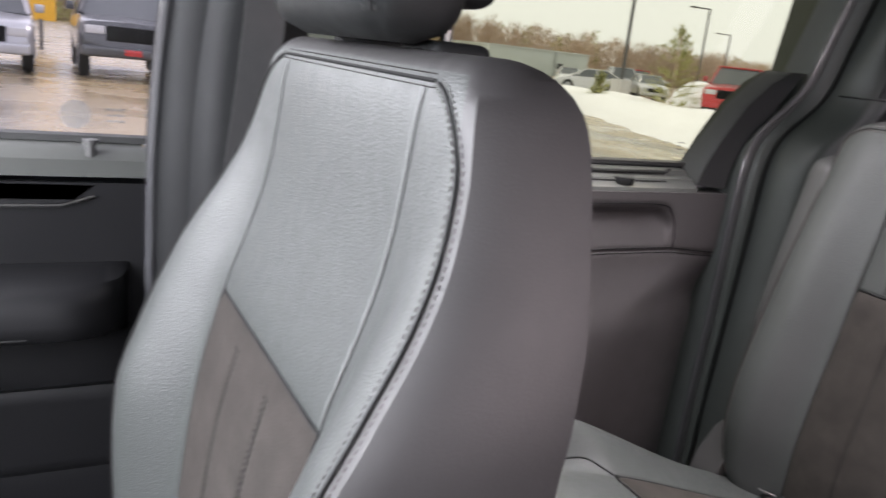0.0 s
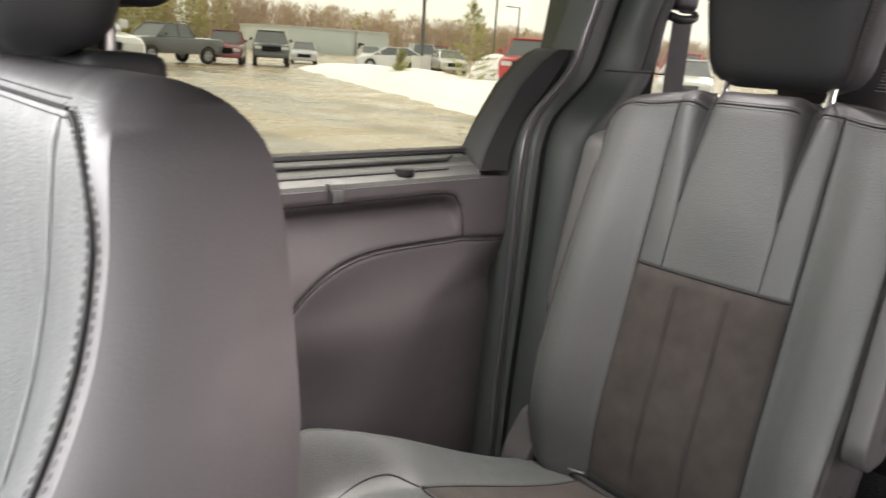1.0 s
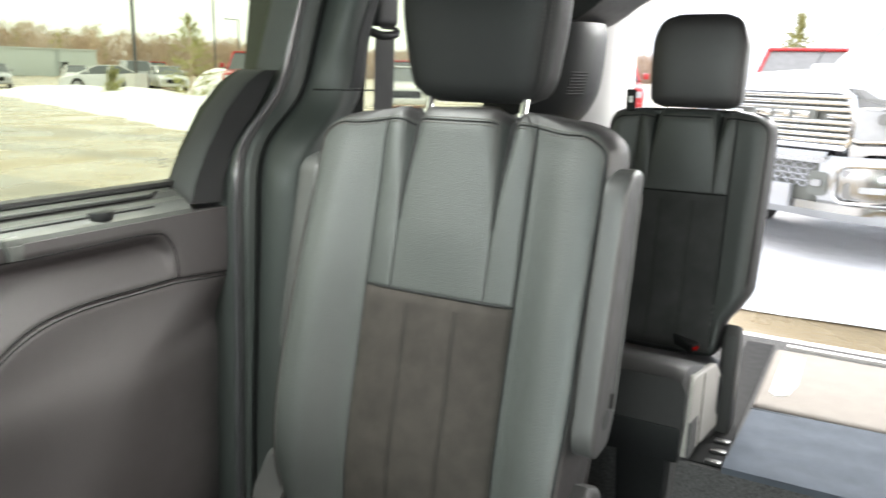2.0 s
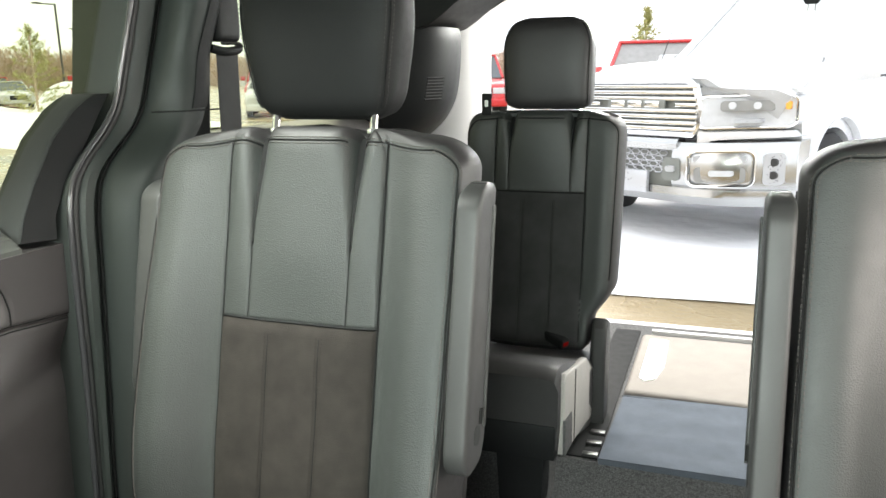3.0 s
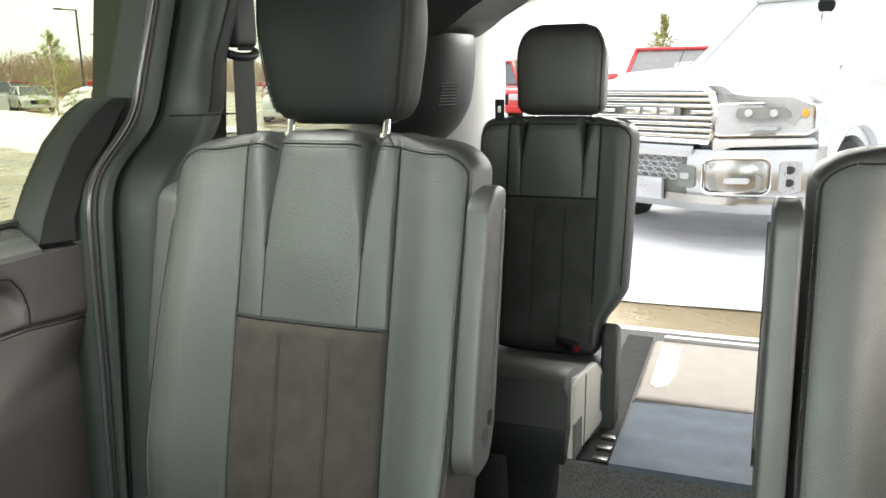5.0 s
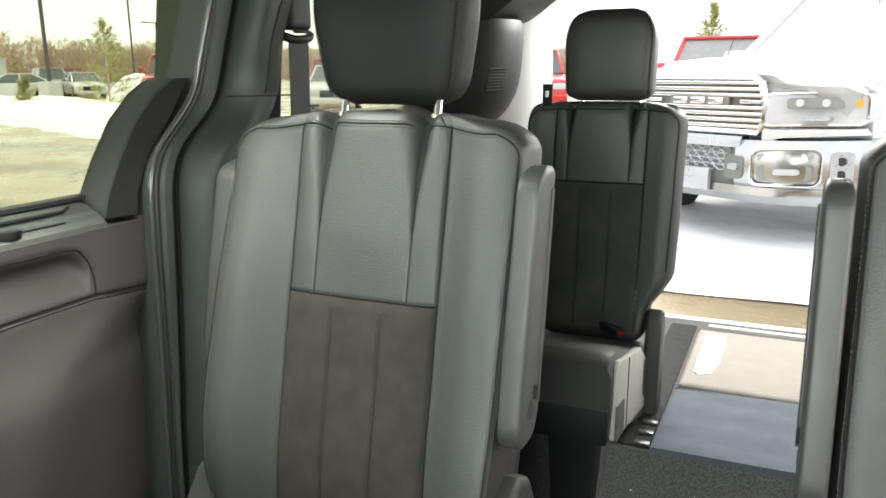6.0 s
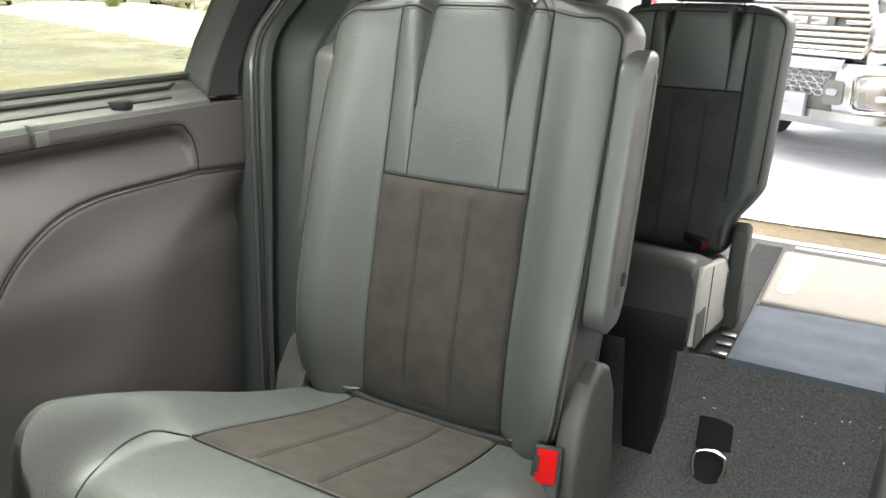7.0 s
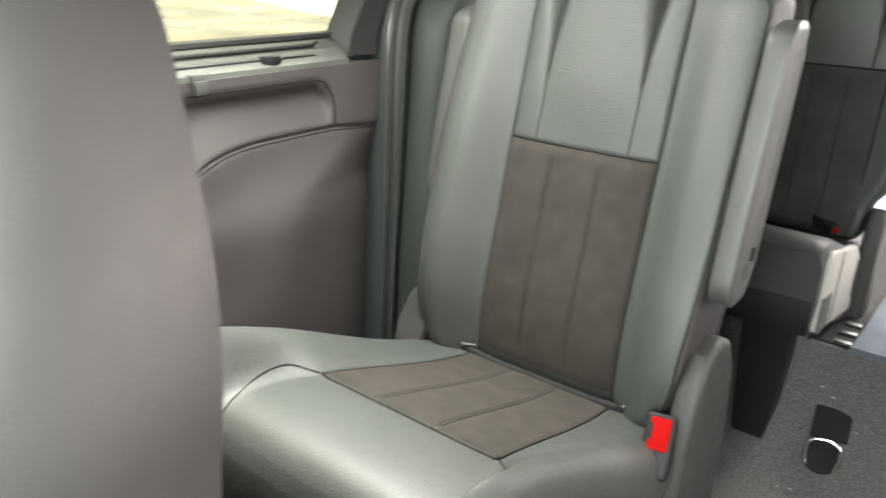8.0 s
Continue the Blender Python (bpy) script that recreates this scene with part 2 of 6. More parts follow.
# ---- seats ----


def columns(marks, n=46, fine=0.004):
    """Positions across from -1 to 1, gathered at the seams."""
    s = set(round(-1 + 2 * i / n, 4) for i in range(n + 1))
    for m in marks:
        for k in range(-13, 14):
            s.add(round(m + k * fine, 4))
    return sorted(v for v in s if -1 <= v <= 1)


class Back:
    """The skin of a seat's backrest. z is height over the base, x across, and the front looks to -y."""

    def __init__(self, z0, z1, width, front, thick, bolster, seam, slit, insert, slit_z, top_round=0.05, side_round=0.04, corner=(0.06, 0.045)):
        self.z0, self.z1, self.width, self.front, self.thick, self.bolster = z0, z1, width, front, thick, bolster
        self.seam, self.slit, self.insert, self.slit_z = seam, slit, insert, slit_z
        self.top_round, self.side_round, self.corner = top_round, side_round, corner
        self.edge = 0.92
        self.pleat = 0.0045
        self.swell, self.groove = 0.006, 0.0030
        self.sag = (0.0, 0.0)
        self.roll = (0.74, 0.055)

    def half(self, z):
        w = lerp_table(self.width, z)
        top = (z - (self.z1 - self.corner[0])) / self.corner[0]
        if top > 0:
            w -= self.corner[1] * (1 - math.sqrt(max(0, 1 - min(1, top) ** 2.4)))
        low = ((self.z0 + 0.05) - z) / 0.05
        if low > 0:
            w -= 0.03 * (1 - math.sqrt(max(0, 1 - min(1, low) ** 2.4)))
        return w

    def face(self, s, z):
        """The front skin's y at the share s of the half width."""
        w = self.half(z)
        x = s * w
        y = lerp_table(self.front, z)
        b = lerp_table(self.bolster, z)
        a = abs(s)
        edge = self.seam / lerp_table(self.width, z)
        y -= b * smooth01(edge, min(0.97, edge + 0.3), a)
        # padding between the seams swells a little
        if a < edge:
            y -= self.swell * (1 - (a / edge) ** 4)
            up = smooth01(self.insert[1], self.slit_z, z)
            ax = abs(x)
            if self.slit < self.seam - 0.01:
                if ax < self.slit:
                    y -= 0.007 * up * (1 - (ax / self.slit) ** 2)
                else:
                    q = 2 * (ax - self.slit) / (self.seam - self.slit) - 1
                    y -= 0.004 * up * max(0.0, 1 - q * q)
        roll = max(0, (a - self.roll[0]) / (1 - self.roll[0]))
        y += self.roll[1] * (1 - math.sqrt(max(0.0, 1 - min(1, roll) ** 2.6)))
        top = (z - (self.z1 - 0.035)) / 0.035
        if top > 0:
            y += (0.03 if self.roll[0] < 0.8 else 0.018) * (1 - math.sqrt(max(0, 1 - min(1, top) ** 2.2)))
        low = ((self.z0 + 0.04) - z) / 0.04
        if low > 0:
            y += 0.03 * (1 - math.sqrt(max(0, 1 - min(1, low) ** 2.2)))
        # seams
        for c in (-self.seam, self.seam):
            d = abs(x - c)
            y += self.groove * math.exp(-(d / 0.0030) ** 2)
        zi = self.insert[1]
        if z > zi:
            for c in (-self.slit, self.slit):
                d = abs(x - c)
                opening = smooth01(self.slit_z, self.z1, z)
                if z > self.slit_z:
                    y += (0.006 + 0.022 * opening) * math.exp(-(d / (0.0022 + self.pleat * opening)) ** 1.6)
                else:
                    y += 0.0012 * math.exp(-(d / 0.0024) ** 2)
        if a < edge * 1.02:
            y += 0.0018 * math.exp(-((z - zi) / 0.003) ** 2)
        return y

    def settle(self, ob):
        """The top sinks towards the corners and is notched where the pleats run over it."""
        if self.sag[0]:
            for v in ob.data.vertices:
                a = abs(v.co.x)
                up = smooth01(self.z1 - 0.10, self.z1, v.co.z)
                v.co.z -= up * (self.sag[0] * smooth01(self.slit, self.slit + 0.10, a) + self.sag[1] * math.exp(-((a - self.slit) / 0.013) ** 2))
        return ob

    def rear(self, s, z):
        y = lerp_table(self.front, z) + lerp_table(self.thick, z)
        a = abs(s)
        y -= self.side_round * (1 - math.sqrt(max(0.0, 1 - a ** 6)))
        top = (z - (self.z1 - self.top_round)) / self.top_round
        if top > 0:
            y -= min(self.top_round * 1.1, 0.61 * lerp_table(self.thick, self.z1)) * (1 - math.sqrt(max(0, 1 - min(1, top) ** 2.2)))
        return y

    def rows(self):
        n = 76
        zs = set(self.z0 + (self.z1 - self.z0) * i / n for i in range(n + 1))
        for k in (-4, -3, -2, -1, 0, 1, 2, 3, 4):
            zs.add(self.insert[1] + k * 0.0018)
        for k in range(1, 7):
            zs.add(self.z1 - 0.0012 * k * k)
        return sorted(z for z in zs if self.z0 <= z <= self.z1)

    def shell(self):
        rings = []
        for z in self.rows():
            w = self.half(z)
            mid = lerp_table(self.front, z) + 0.5 * lerp_table(self.thick, z)
            top = max(0, (z - (self.z1 - self.top_round)) / self.top_round)
            mid -= (0.25 if self.roll[0] < 0.8 else 0.13) * top * lerp_table(self.thick, z)
            ring = [(s * w, min(self.face(s, z), mid), z) for s in self.cols]
            back = [(s * w, max(self.rear(s, z), mid + 0.003), z) for s in [0.995, 0.985, 0.96, 0.92, 0.85, 0.7, 0.4, 0, -0.4, -0.7, -0.85, -0.92, -0.96, -0.985, -0.995]]
            rings.append(ring + back)
        return rings

    def build(self, parent, skin, side, insert_skin, label="", insert_label=""):
        w = lerp_table(self.width, (self.insert[1] + self.z1) / 2)
        self.cols = columns([-self.seam / w, self.seam / w, -self.slit / w, self.slit / w], 48, 0.005)
        rings = self.shell()
        bm = loft(rings)
        n, m = len(rings[0]), len(self.cols)
        for k, f in enumerate(list(bm.faces)[:n * (len(rings) - 1)]):
            i = k % n
            f.material_index = 1 if i >= m - 1 or (self.roll[0] > 0.8 and rings[k // n][0][2] > self.z1 - 0.014) or abs(self.cols[i] + self.cols[i + 1]) > 2 * self.edge else 0
        for f in list(bm.faces)[n * (len(rings) - 1):]:
            f.material_index = 1 if self.roll[0] > 0.8 else 0
        back = self.settle(part("backrest", bm, [skin, side], parent, label))
        # the insert cushion, a padded panel of three flutes between the seams
        z0, z1 = self.insert
        rings = []
        nz = 40
        xs = [-1 + 2 * i / 72 for i in range(73)]
        for i in range(nz + 1):
            z = z0 + (z1 - z0) * i / nz
            half = min(self.seam, self.half(z) * 0.9) + 0.0004
            row = []
            for s in xs:
                x = s * half
                y = self.face(x / self.half(z), z) - 0.0020
                rim = 1 - abs(s) ** 14
                rimz = 1 - abs(2 * (z - z0) / (z1 - z0) - 1) ** 30
                fl = 0.0
                for c in (-0.33, 0.33):
                    fl += 0.0016 * math.exp(-((s - c - 0.008 * math.sin(z * 31 + 9 * c)) / 0.017) ** 2)
                fl *= smooth01(0, 0.05, z1 - z) * smooth01(0, 0.05, z - z0)
                row.append((x, y + fl + 0.0012 * (1 - rim * rimz), z))
            rings.append(row)
        bm = loft(rings, closed=False)
        ins = part("insert", bm, insert_skin, parent, insert_label)
        for c in (-0.33, 0.33):
            pts = []
            for i in range(1, nz - 1):
                z = z0 + (z1 - z0) * i / nz
                half = min(self.seam, self.half(z) * 0.9)
                x = (c + 0.008 * math.sin(z * 31 + 9 * c)) * half
                pts.append((x, self.face(x / self.half(z), z) - 0.0012 + 0.0004 * smooth01(0, 0.05, z1 - z), z))
            part("flute_seam", tube(pts, 0.0009, 5), SEAM, ins)
            rows = [[(p[0] + dx, p[1] - 0.0009, p[2]) for p in pts] for dx in (-0.0042, 0.0042)]
            part("flute_stitching", stitches(rows, 0.0034, 0.0024, 0.0006), SUEDE_THREAD, ins, "dark brown stitching")["kind"] = "stuff"
        # dark sunken seams
        lines = bmesh.new()
        for c in (-self.seam, self.seam):
            tube([(c, self.face(c / self.half(z), z) - 0.0008, z) for z in [self.z0 + 0.03 + (self.z1 - self.z0 - 0.045) * i / 70 for i in range(71)]], 0.0016 if self.groove > 0.002 else 0.0007, 5, lines)
        if self.slit_z < self.z1 - 0.01 and self.slit < self.seam - 0.01:
            for c in (-self.slit, self.slit):
                tube([(c, self.face(c / self.half(z), z) - 0.0004, z) for z in [z1 + (self.slit_z - z1) * i / 30 for i in range(31)]], 0.0009, 5, lines)
        tube([(x, self.face(x / self.half(z1), z1) - 0.0010, z1 + 0.001) for x in [-self.seam + 2 * self.seam * i / 40 for i in range(41)]], 0.0017, 5, lines)
        self.settle(part("seam", lines, SEAM, parent, "black sunken seams"))
        return back, ins

    def edging(self, parent, s_edge=0.92, za=0.40, rows=(-0.016, 0.016), top=True, gaps=(), thread=None, bend=(0.035, 0.10)):
        """Dark piping with a row of stitches on each side of it, up both edges and along the top."""
        n = 70
        tubes = bmesh.new()
        lines = []
        zt = self.z1 - 0.017
        for sg in (-1, 1):
            for off in (0.0, *rows):
                pts = []
                for i in range(n + 1):
                    z = za + (zt - bend[0] - za) * i / n
                    s = sg * (s_edge - off)
                    pts.append((s * self.half(z), self.face(s, z) - 0.0006, z))
                zz = zt - 0.12 * off
                for k in range(1, 8):
                    q = k / 8
                    s = sg * ((s_edge - off) - bend[1] * (1 - math.cos(q * math.pi / 2)))
                    z = zt - bend[0] + (zz - zt + bend[0]) * math.sin(q * math.pi / 2)
                    pts.append((s * self.half(z), self.face(s, z) - 0.0006, z))
                if off:
                    lines.append(pts)
                else:
                    tube(pts, 0.0014, 5, tubes)
        if top:
            cuts = [bend[1] - 0.015 - s_edge, *gaps, s_edge - bend[1] + 0.015]
            for a, b in zip(cuts[::2], cuts[1::2]):
                for off in (0.0, 0.004, -0.004):
                    pts = []
                    for i in range(41):
                        s = a + (b - a) * i / 40
                        z = zt + off
                        pts.append((s * self.half(z), self.face(s, z) - 0.0006, z))
                    if off:
                        lines.append(pts)
                    else:
                        tube(pts, 0.0014, 5, tubes)
        self.settle(part("piping", tubes, SEAM, parent, "black edge piping"))
        st = part("stitching", stitches(lines, 0.0030, 0.0022, 0.0004) if thread else stitches(lines, 0.0044, 0.0022, 0.0009), thread or THREAD, parent, "fine edge stitching")
        st["kind"] = "stuff"
        self.settle(st)

    def slit_gaps(self, parent):
        for sg in (-1, 1):
            rings = []
            for i in range(13):
                z = self.slit_z - 0.004 + (self.z1 - self.slit_z - 0.002) * i / 12
                w = 0.0006 + (0.0014 + 0.32 * self.pleat) * (i / 12) ** 1.2
                x = sg * self.slit
                y = self.face(x / self.half(z), z) - 0.003 - 0.004 * i / 12
                rings.append([(x - w, y, z), (x + w, y, z), (x + w, y + 0.02, z), (x - w, y + 0.02, z)])
            self.settle(part("pleat", loft(rings), SEAM, parent, "dark pleat"))

    def line(self, s_of_z, za, zb, n=60, lift=0.0012):
        out = []
        for i in range(n + 1):
            z = za + (zb - za) * i / n
            s = s_of_z(z)
            out.append((s * self.half(z), self.face(s, z) - lift, z))
        return out


def headrest(parent, cx, y, z0, w0, w1, h, depth, skin, lean=0.12, label="", low=(0.11, 0.022), high=(0.2, 0.040)):
    """A padded head restraint, wider at the top, with piping round its face."""
    rings, left, right = [], [], []
    n = 26
    for i in range(n + 1):
        t = i / n
        z = z0 + h * t
        w = w0 + (w1 - w0) * smooth01(0, 0.7, t)
        e = min(t / low[0], 1)
        w -= low[1] * (1 - math.sqrt(max(0, 1 - (1 - e) ** 2)))
        e2 = min((1 - t) / high[0], 1)
        w -= high[1] * (1 - math.sqrt(max(0, 1 - (1 - e2) ** 2)))
        d = depth * (0.72 + 0.28 * math.sin(math.pi * min(1, t * 0.9 + 0.1)))
        d *= 0.40 + 0.60 * math.sqrt(max(0, 1 - (1 - min(1, t / 0.12)) ** 2))
        d *= 0.35 + 0.65 * math.sqrt(max(0, 1 - (1 - min(1, (1 - t) / 0.16)) ** 2))
        yc = y + lean * h * t
        ring = []
        m = 60
        for k in range(m):
            a = math.tau * k / m
            c, s = math.cos(a), math.sin(a)
            px = math.copysign(abs(c) ** 0.40, c) * w
            py = math.copysign(abs(s) ** 0.55, s) * d / 2
            seam = 0.0030 * math.exp(-((abs(px) - w * 0.93) / 0.004) ** 2) if s < 0 else 0
            ring.append((cx + px, yc + py + seam, z))
        rings.append(ring)
        if 0.06 < t < 0.94:
            yy = yc - d / 2 * (1 - 0.93 ** 5) ** 0.22 + 0.0012
            left.append((cx - w * 0.93, yy, z))
            right.append((cx + w * 0.93, yy, z))
    pad = part("headrest", loft(rings), skin, parent, label)
    for side in (left, right):
        part("headrest_piping", tube(side, 0.0013, 5), SEAM, pad, "black piping")
    lines = [[(p[0] + dx, p[1] + dy, p[2]) for p in side] for side, sg in ((left, 1), (right, -1)) for dx, dy in ((0.006 * sg, -0.0026), (-0.004 * sg, 0.0016))]
    part("headrest_stitching", stitches(lines, 0.0036, 0.0024), HEAD_THREAD, pad, "fine dark stitching")["kind"] = "stuff"
    return pad


def posts(parent, cx, half, y, za, zb, lean=0.1, r=0.006, mat=None):
    for sx in (-1, 1):
        bm = tube([(cx + sx * half, y, za), (cx + sx * half, y + lean * (zb - za), zb)], r, 12)
        tube([(cx + sx * half, y, za), (cx + sx * half, y + 0.001, za + 0.006)], r * 1.6, 14, bm)
        part("headrest_post", bm, mat or CHROME, parent, "chrome headrest post")


def cushion(parent, x0, x1, y0, y1, zf, zr, bottom, skin, insert_skin, seam, side_up=0.098):
    """A seat cushion: bolsters at the sides, a plain front roll, and a fluted insert."""
    cx, half = (x0 + x1) / 2, (x1 - x0) / 2
    rings = []
    n = 44
    front_roll = y0 + 0.333 * (y1 - y0)

    def edge_x(y):
        """Half the insert's width, a little more at the front."""
        return seam * (1.18 - 0.22 * (y - y0) / (y1 - y0))

    def top(s, y):
        t = (y - y0) / (y1 - y0)
        z = zf + (zr - zf) * smooth01(0.1, 1.0, t)
        a = abs(s)
        low = (edge_x(y) + 0.028 * smooth01(front_roll + 0.02, front_roll - 0.06, y)) / half
        z += side_up * smooth01(low - 0.06, min(low + 0.36, 0.90), a) * max(0.0, 1 - t) ** 1.7
        roll = max(0, (a - 0.78) / 0.22)
        z -= 0.06 * (1 - math.sqrt(max(0, 1 - min(1, roll) ** 2.4)))
        f = max(0, (0.13 - t) / 0.13)
        z -= 0.090 * (1 - math.sqrt(max(0, 1 - min(1, f) ** 2.3)))
        if y > front_roll:
            for c in (-edge_x(y), edge_x(y)):
                z -= 0.0025 * math.exp(-((s * half - c) / 0.003) ** 2)
        if abs(s) * half < edge_x(y):
            z -= 0.0022 * math.exp(-((y - front_roll) / 0.003) ** 2)
        return z

    ss = columns([-seam / half, seam / half], 44, 0.006)
    ys = sorted(set([y0 + (y1 - y0) * i / n for i in range(n + 1)] + [front_roll + k * 0.002 for k in (-3, -2, -1, 0, 1, 2, 3)] + [y0 + 0.0015 * k * k for k in range(1, 5)]))
    for y in ys:
        t = (y - y0) / (y1 - y0)
        w = half - 0.05 * (1 - math.sqrt(max(0, 1 - max(0, (0.16 - t) / 0.16) ** 2.2)))
        ring = [(cx + s * w, y, top(s, y)) for s in ss]
        ring += [(cx + s * w * 0.96, y + 0.36 * max(0, 0.25 - t), bottom + (0.03 * max(0, 0.2 - t) / 0.2)) for s in (0.97, 0.6, 0, -0.6, -0.97)]
        rings.append(ring)
    body = part("cushion", loft(rings), skin, parent)
    rings = []
    ya, yb = front_roll + 0.004, y1 - 0.03
    for i in range(41):
        y = ya + (yb - ya) * i / 40
        row = []
        for k in range(73):
            s = -1 + k / 36
            x = s * (edge_x(y) + 0.0004)
            z = top(x / half, y) + 0.0022
            for c in (-0.33, 0.33):
                z -= 0.0015 * math.exp(-((s - c) / 0.022) ** 2)
            rim = (1 - abs(s) ** 14) * (1 - abs(2 * i / 40 - 1) ** 30)
            row.append((cx + x, y, z - 0.0012 * (1 - rim)))
        rings.append(row)
    part("cushion_insert", loft(rings, closed=False), insert_skin, parent, "dark brown suede cushion insert")
    for c in (-0.33, 0.33):
        pts = [(c * edge_x(y), y, top(c * edge_x(y) / half, y)) for y in [ya + (yb - ya) * i / 40 for i in range(1, 40)]]
        part("flute_seam", tube([(cx + x, y, z + 0.0008) for x, y, z in pts], 0.0010, 5), SEAM, body)
        rows = [[(cx + x + dx, y, z + 0.0018) for x, y, z in pts] for dx in (-0.004, 0.004)]
        part("flute_stitching", stitches(rows, 0.0034, 0.0024, 0.0006), SUEDE_THREAD, body, "dark brown stitching")["kind"] = "stuff"
    lines = bmesh.new()
    for c in (-seam, seam):
        tube([(cx + c / seam * edge_x(y), y, top(c / seam * edge_x(y) / half, y) + 0.0012) for y in [front_roll + (y1 - front_roll) * i / 40 for i in range(41)]], 0.002, 5, lines)
    wide = edge_x(front_roll)
    tube([(cx + wide * i / 20, front_roll, top(wide * i / 20 / half, front_roll) + 0.0010) for i in range(-20, 21)], 0.002, 5, lines)
    for sg in (-1, 1):
        path = curve([(wide, front_roll, 0), (wide + 0.030, front_roll - 0.035, 0), (wide + 0.030, front_roll - 0.085, 0), (wide + 0.012, front_roll - 0.150, 0), (wide, y0 + 0.012, 0)], 10)
        tube([(cx + sg * p.x, p.y, top(sg * p.x / half, p.y) + 0.0004) for p in path], 0.0014, 5, lines)
    part("cushion_seam", lines, SEAM, parent, "black sunken seams")
    return top


def arm(parent, x0, x1, skin, y_of_z, z0, z1, depth=0.085):
    """A folded-up armrest: a padded slab with a round lower end and a screw cover."""
    cx, hw = (x0 + x1) / 2, (x1 - x0) / 2
    rings = []
    n = 60
    for i in range(n + 1):
        q = 0.5 - 0.5 * math.cos(math.pi * i / n)
        z = z0 + (z1 - z0) * q
        lo = max(0.0, 1 - (z - z0) / (depth * 0.52))
        hi = max(0.0, 1 - (z1 - z) / 0.030)
        d = depth / 2 * math.sqrt(max(0.0004, 1 - lo ** 2))
        shift = 0.0
        if hi > 0:
            d *= math.sqrt(max(0.03, 1 - hi ** 3.0))
            shift = 0.012 * hi ** 2
        w = hw * (1 - 0.35 * max(0.0, 1 - (z - z0) / 0.012) ** 2 - 0.35 * max(0.0, 1 - (z1 - z) / 0.014) ** 2)
        d *= 1.0 - 0.14 * smooth01(z0 + 0.12, z1, z)
        yc = y_of_z(z) + shift
        ring = []
        for k in range(32):
            a = math.tau * (k + 0.5) / 32
            c, s_ = math.cos(a), math.sin(a)
            ring.append((cx + w * math.copysign(abs(c) ** 0.22, c), yc + d * math.copysign(abs(s_) ** 0.34, s_), z))
        rings.append(ring)
    ob = part("armrest", loft(rings), skin, parent, "charcoal armrest folded upright")
    # a raised rim and a slot on the flat sides
    zs = z0 + depth * 0.56
    for sg in (-1, 1):
        rim = [(cx + sg * hw * 0.985, y_of_z(z) + depth * 0.30 * (1 - 0.14 * smooth01(z0 + 0.12, z1, z)), z) for z in [z0 + 0.05 + (z1 - z0 - 0.08) * i / 20 for i in range(21)]]
        part("side_rim", tube(rim, 0.0035, 6), skin, ob)
        part("side_slot", tube([(cx + sg * hw, y_of_z(zs) + 0.012, zs + 0.012), (cx + sg * hw, y_of_z(zs) + 0.016, zs + 0.030)], 0.0035, 8), SEAM, ob, "dark slot")
    for sg in (-1, 1):
        xs = cx + sg * hw
        bm = tube([(xs - sg * 0.004, y_of_z(zs), zs), (xs + sg * 0.0006, y_of_z(zs), zs)], 0.013, 20)
        part("screw_cover", bm, CAP, ob, "round screw cover")
    return ob

# ---- the van's shell ----


def shell_part(name, bm, mat, label="", category="", smooth=True):
    ob = bm_object(name, bm, mat, smooth)
    return tagged(ob, label, category, kind="structure")


FLOOR_Z, LOAD_Z, ROOF_Z = 0.0, 0.236, 1.30

# floor: flat in front, a carpeted ramp, then the load floor
prof = [(-1.35, 0.0), (1.18, 0.0), (1.24, 0.012), (1.372, 0.128), (1.384, 0.150), (1.43, 0.185), (1.446, 0.215), (1.458, LOAD_Z), (2.42, LOAD_Z)]
bm = bmesh.new()
rows = []
random.seed(3)
for i in range(61):
    x = -0.93 + 1.86 * i / 60
    rows.append([(x, y, z) for y, z in prof] + [(x, 2.42, -0.06), (x, -1.35, -0.06)])
loft(rows, bm=bm)
floor = shell_part("floor", bm, CARPET, "worn charcoal carpet floor of a van", "floor")

roof_rings = []
for i in range(31):
    s = -1 + 2 * i / 30
    x = s * 0.80
    roof_rings.append([(x, -0.75, ROOF_Z - 0.05 * s ** 4), (x, 2.30, ROOF_Z + 0.02 - 0.07 * s ** 4), (x, 2.30, ROOF_Z + 0.09 - 0.06 * s ** 4), (x, -0.75, ROOF_Z + 0.06 - 0.05 * s ** 4)])
shell_part("ceiling", loft(roof_rings), HEADLINER, "dark grey cloth headliner", "ceiling")
top = []
for i in range(31):
    s = -1 + 2 * i / 30
    x = s * 0.86
    top.append([(x, -0.80, ROOF_Z + 0.065 - 0.09 * s ** 4), (x, 2.40, ROOF_Z + 0.10 - 0.09 * s ** 4), (x, 2.40, ROOF_Z + 0.13 - 0.10 * s ** 4), (x, -0.80, ROOF_Z + 0.10 - 0.10 * s ** 4)])
shell_part("roof", loft(top), VAN_PAINT, "dark painted van roof panel", "roof")


def side_wall(sign, name):
    """Outer skin of one side: lower panel, with the windows' openings over it."""
    outer = [(0.985, -0.28), (1.0, 0.2), (0.995, 0.6), (0.985, 0.80), (0.955, 0.835), (0.945, 0.80), (0.95, 0.2), (0.94, -0.28)]
    rings = [[(sign * x, y, z) for x, z in outer] for y in (-1.75, -1.2, 0, 1.2, 2.3, 2.42)]
    return shell_part(name, loft(rings), VAN_PAINT, "dark painted lower body side", "van body")


side_wall(-1, "wall_passenger")
side_wall(1, "wall_driver")


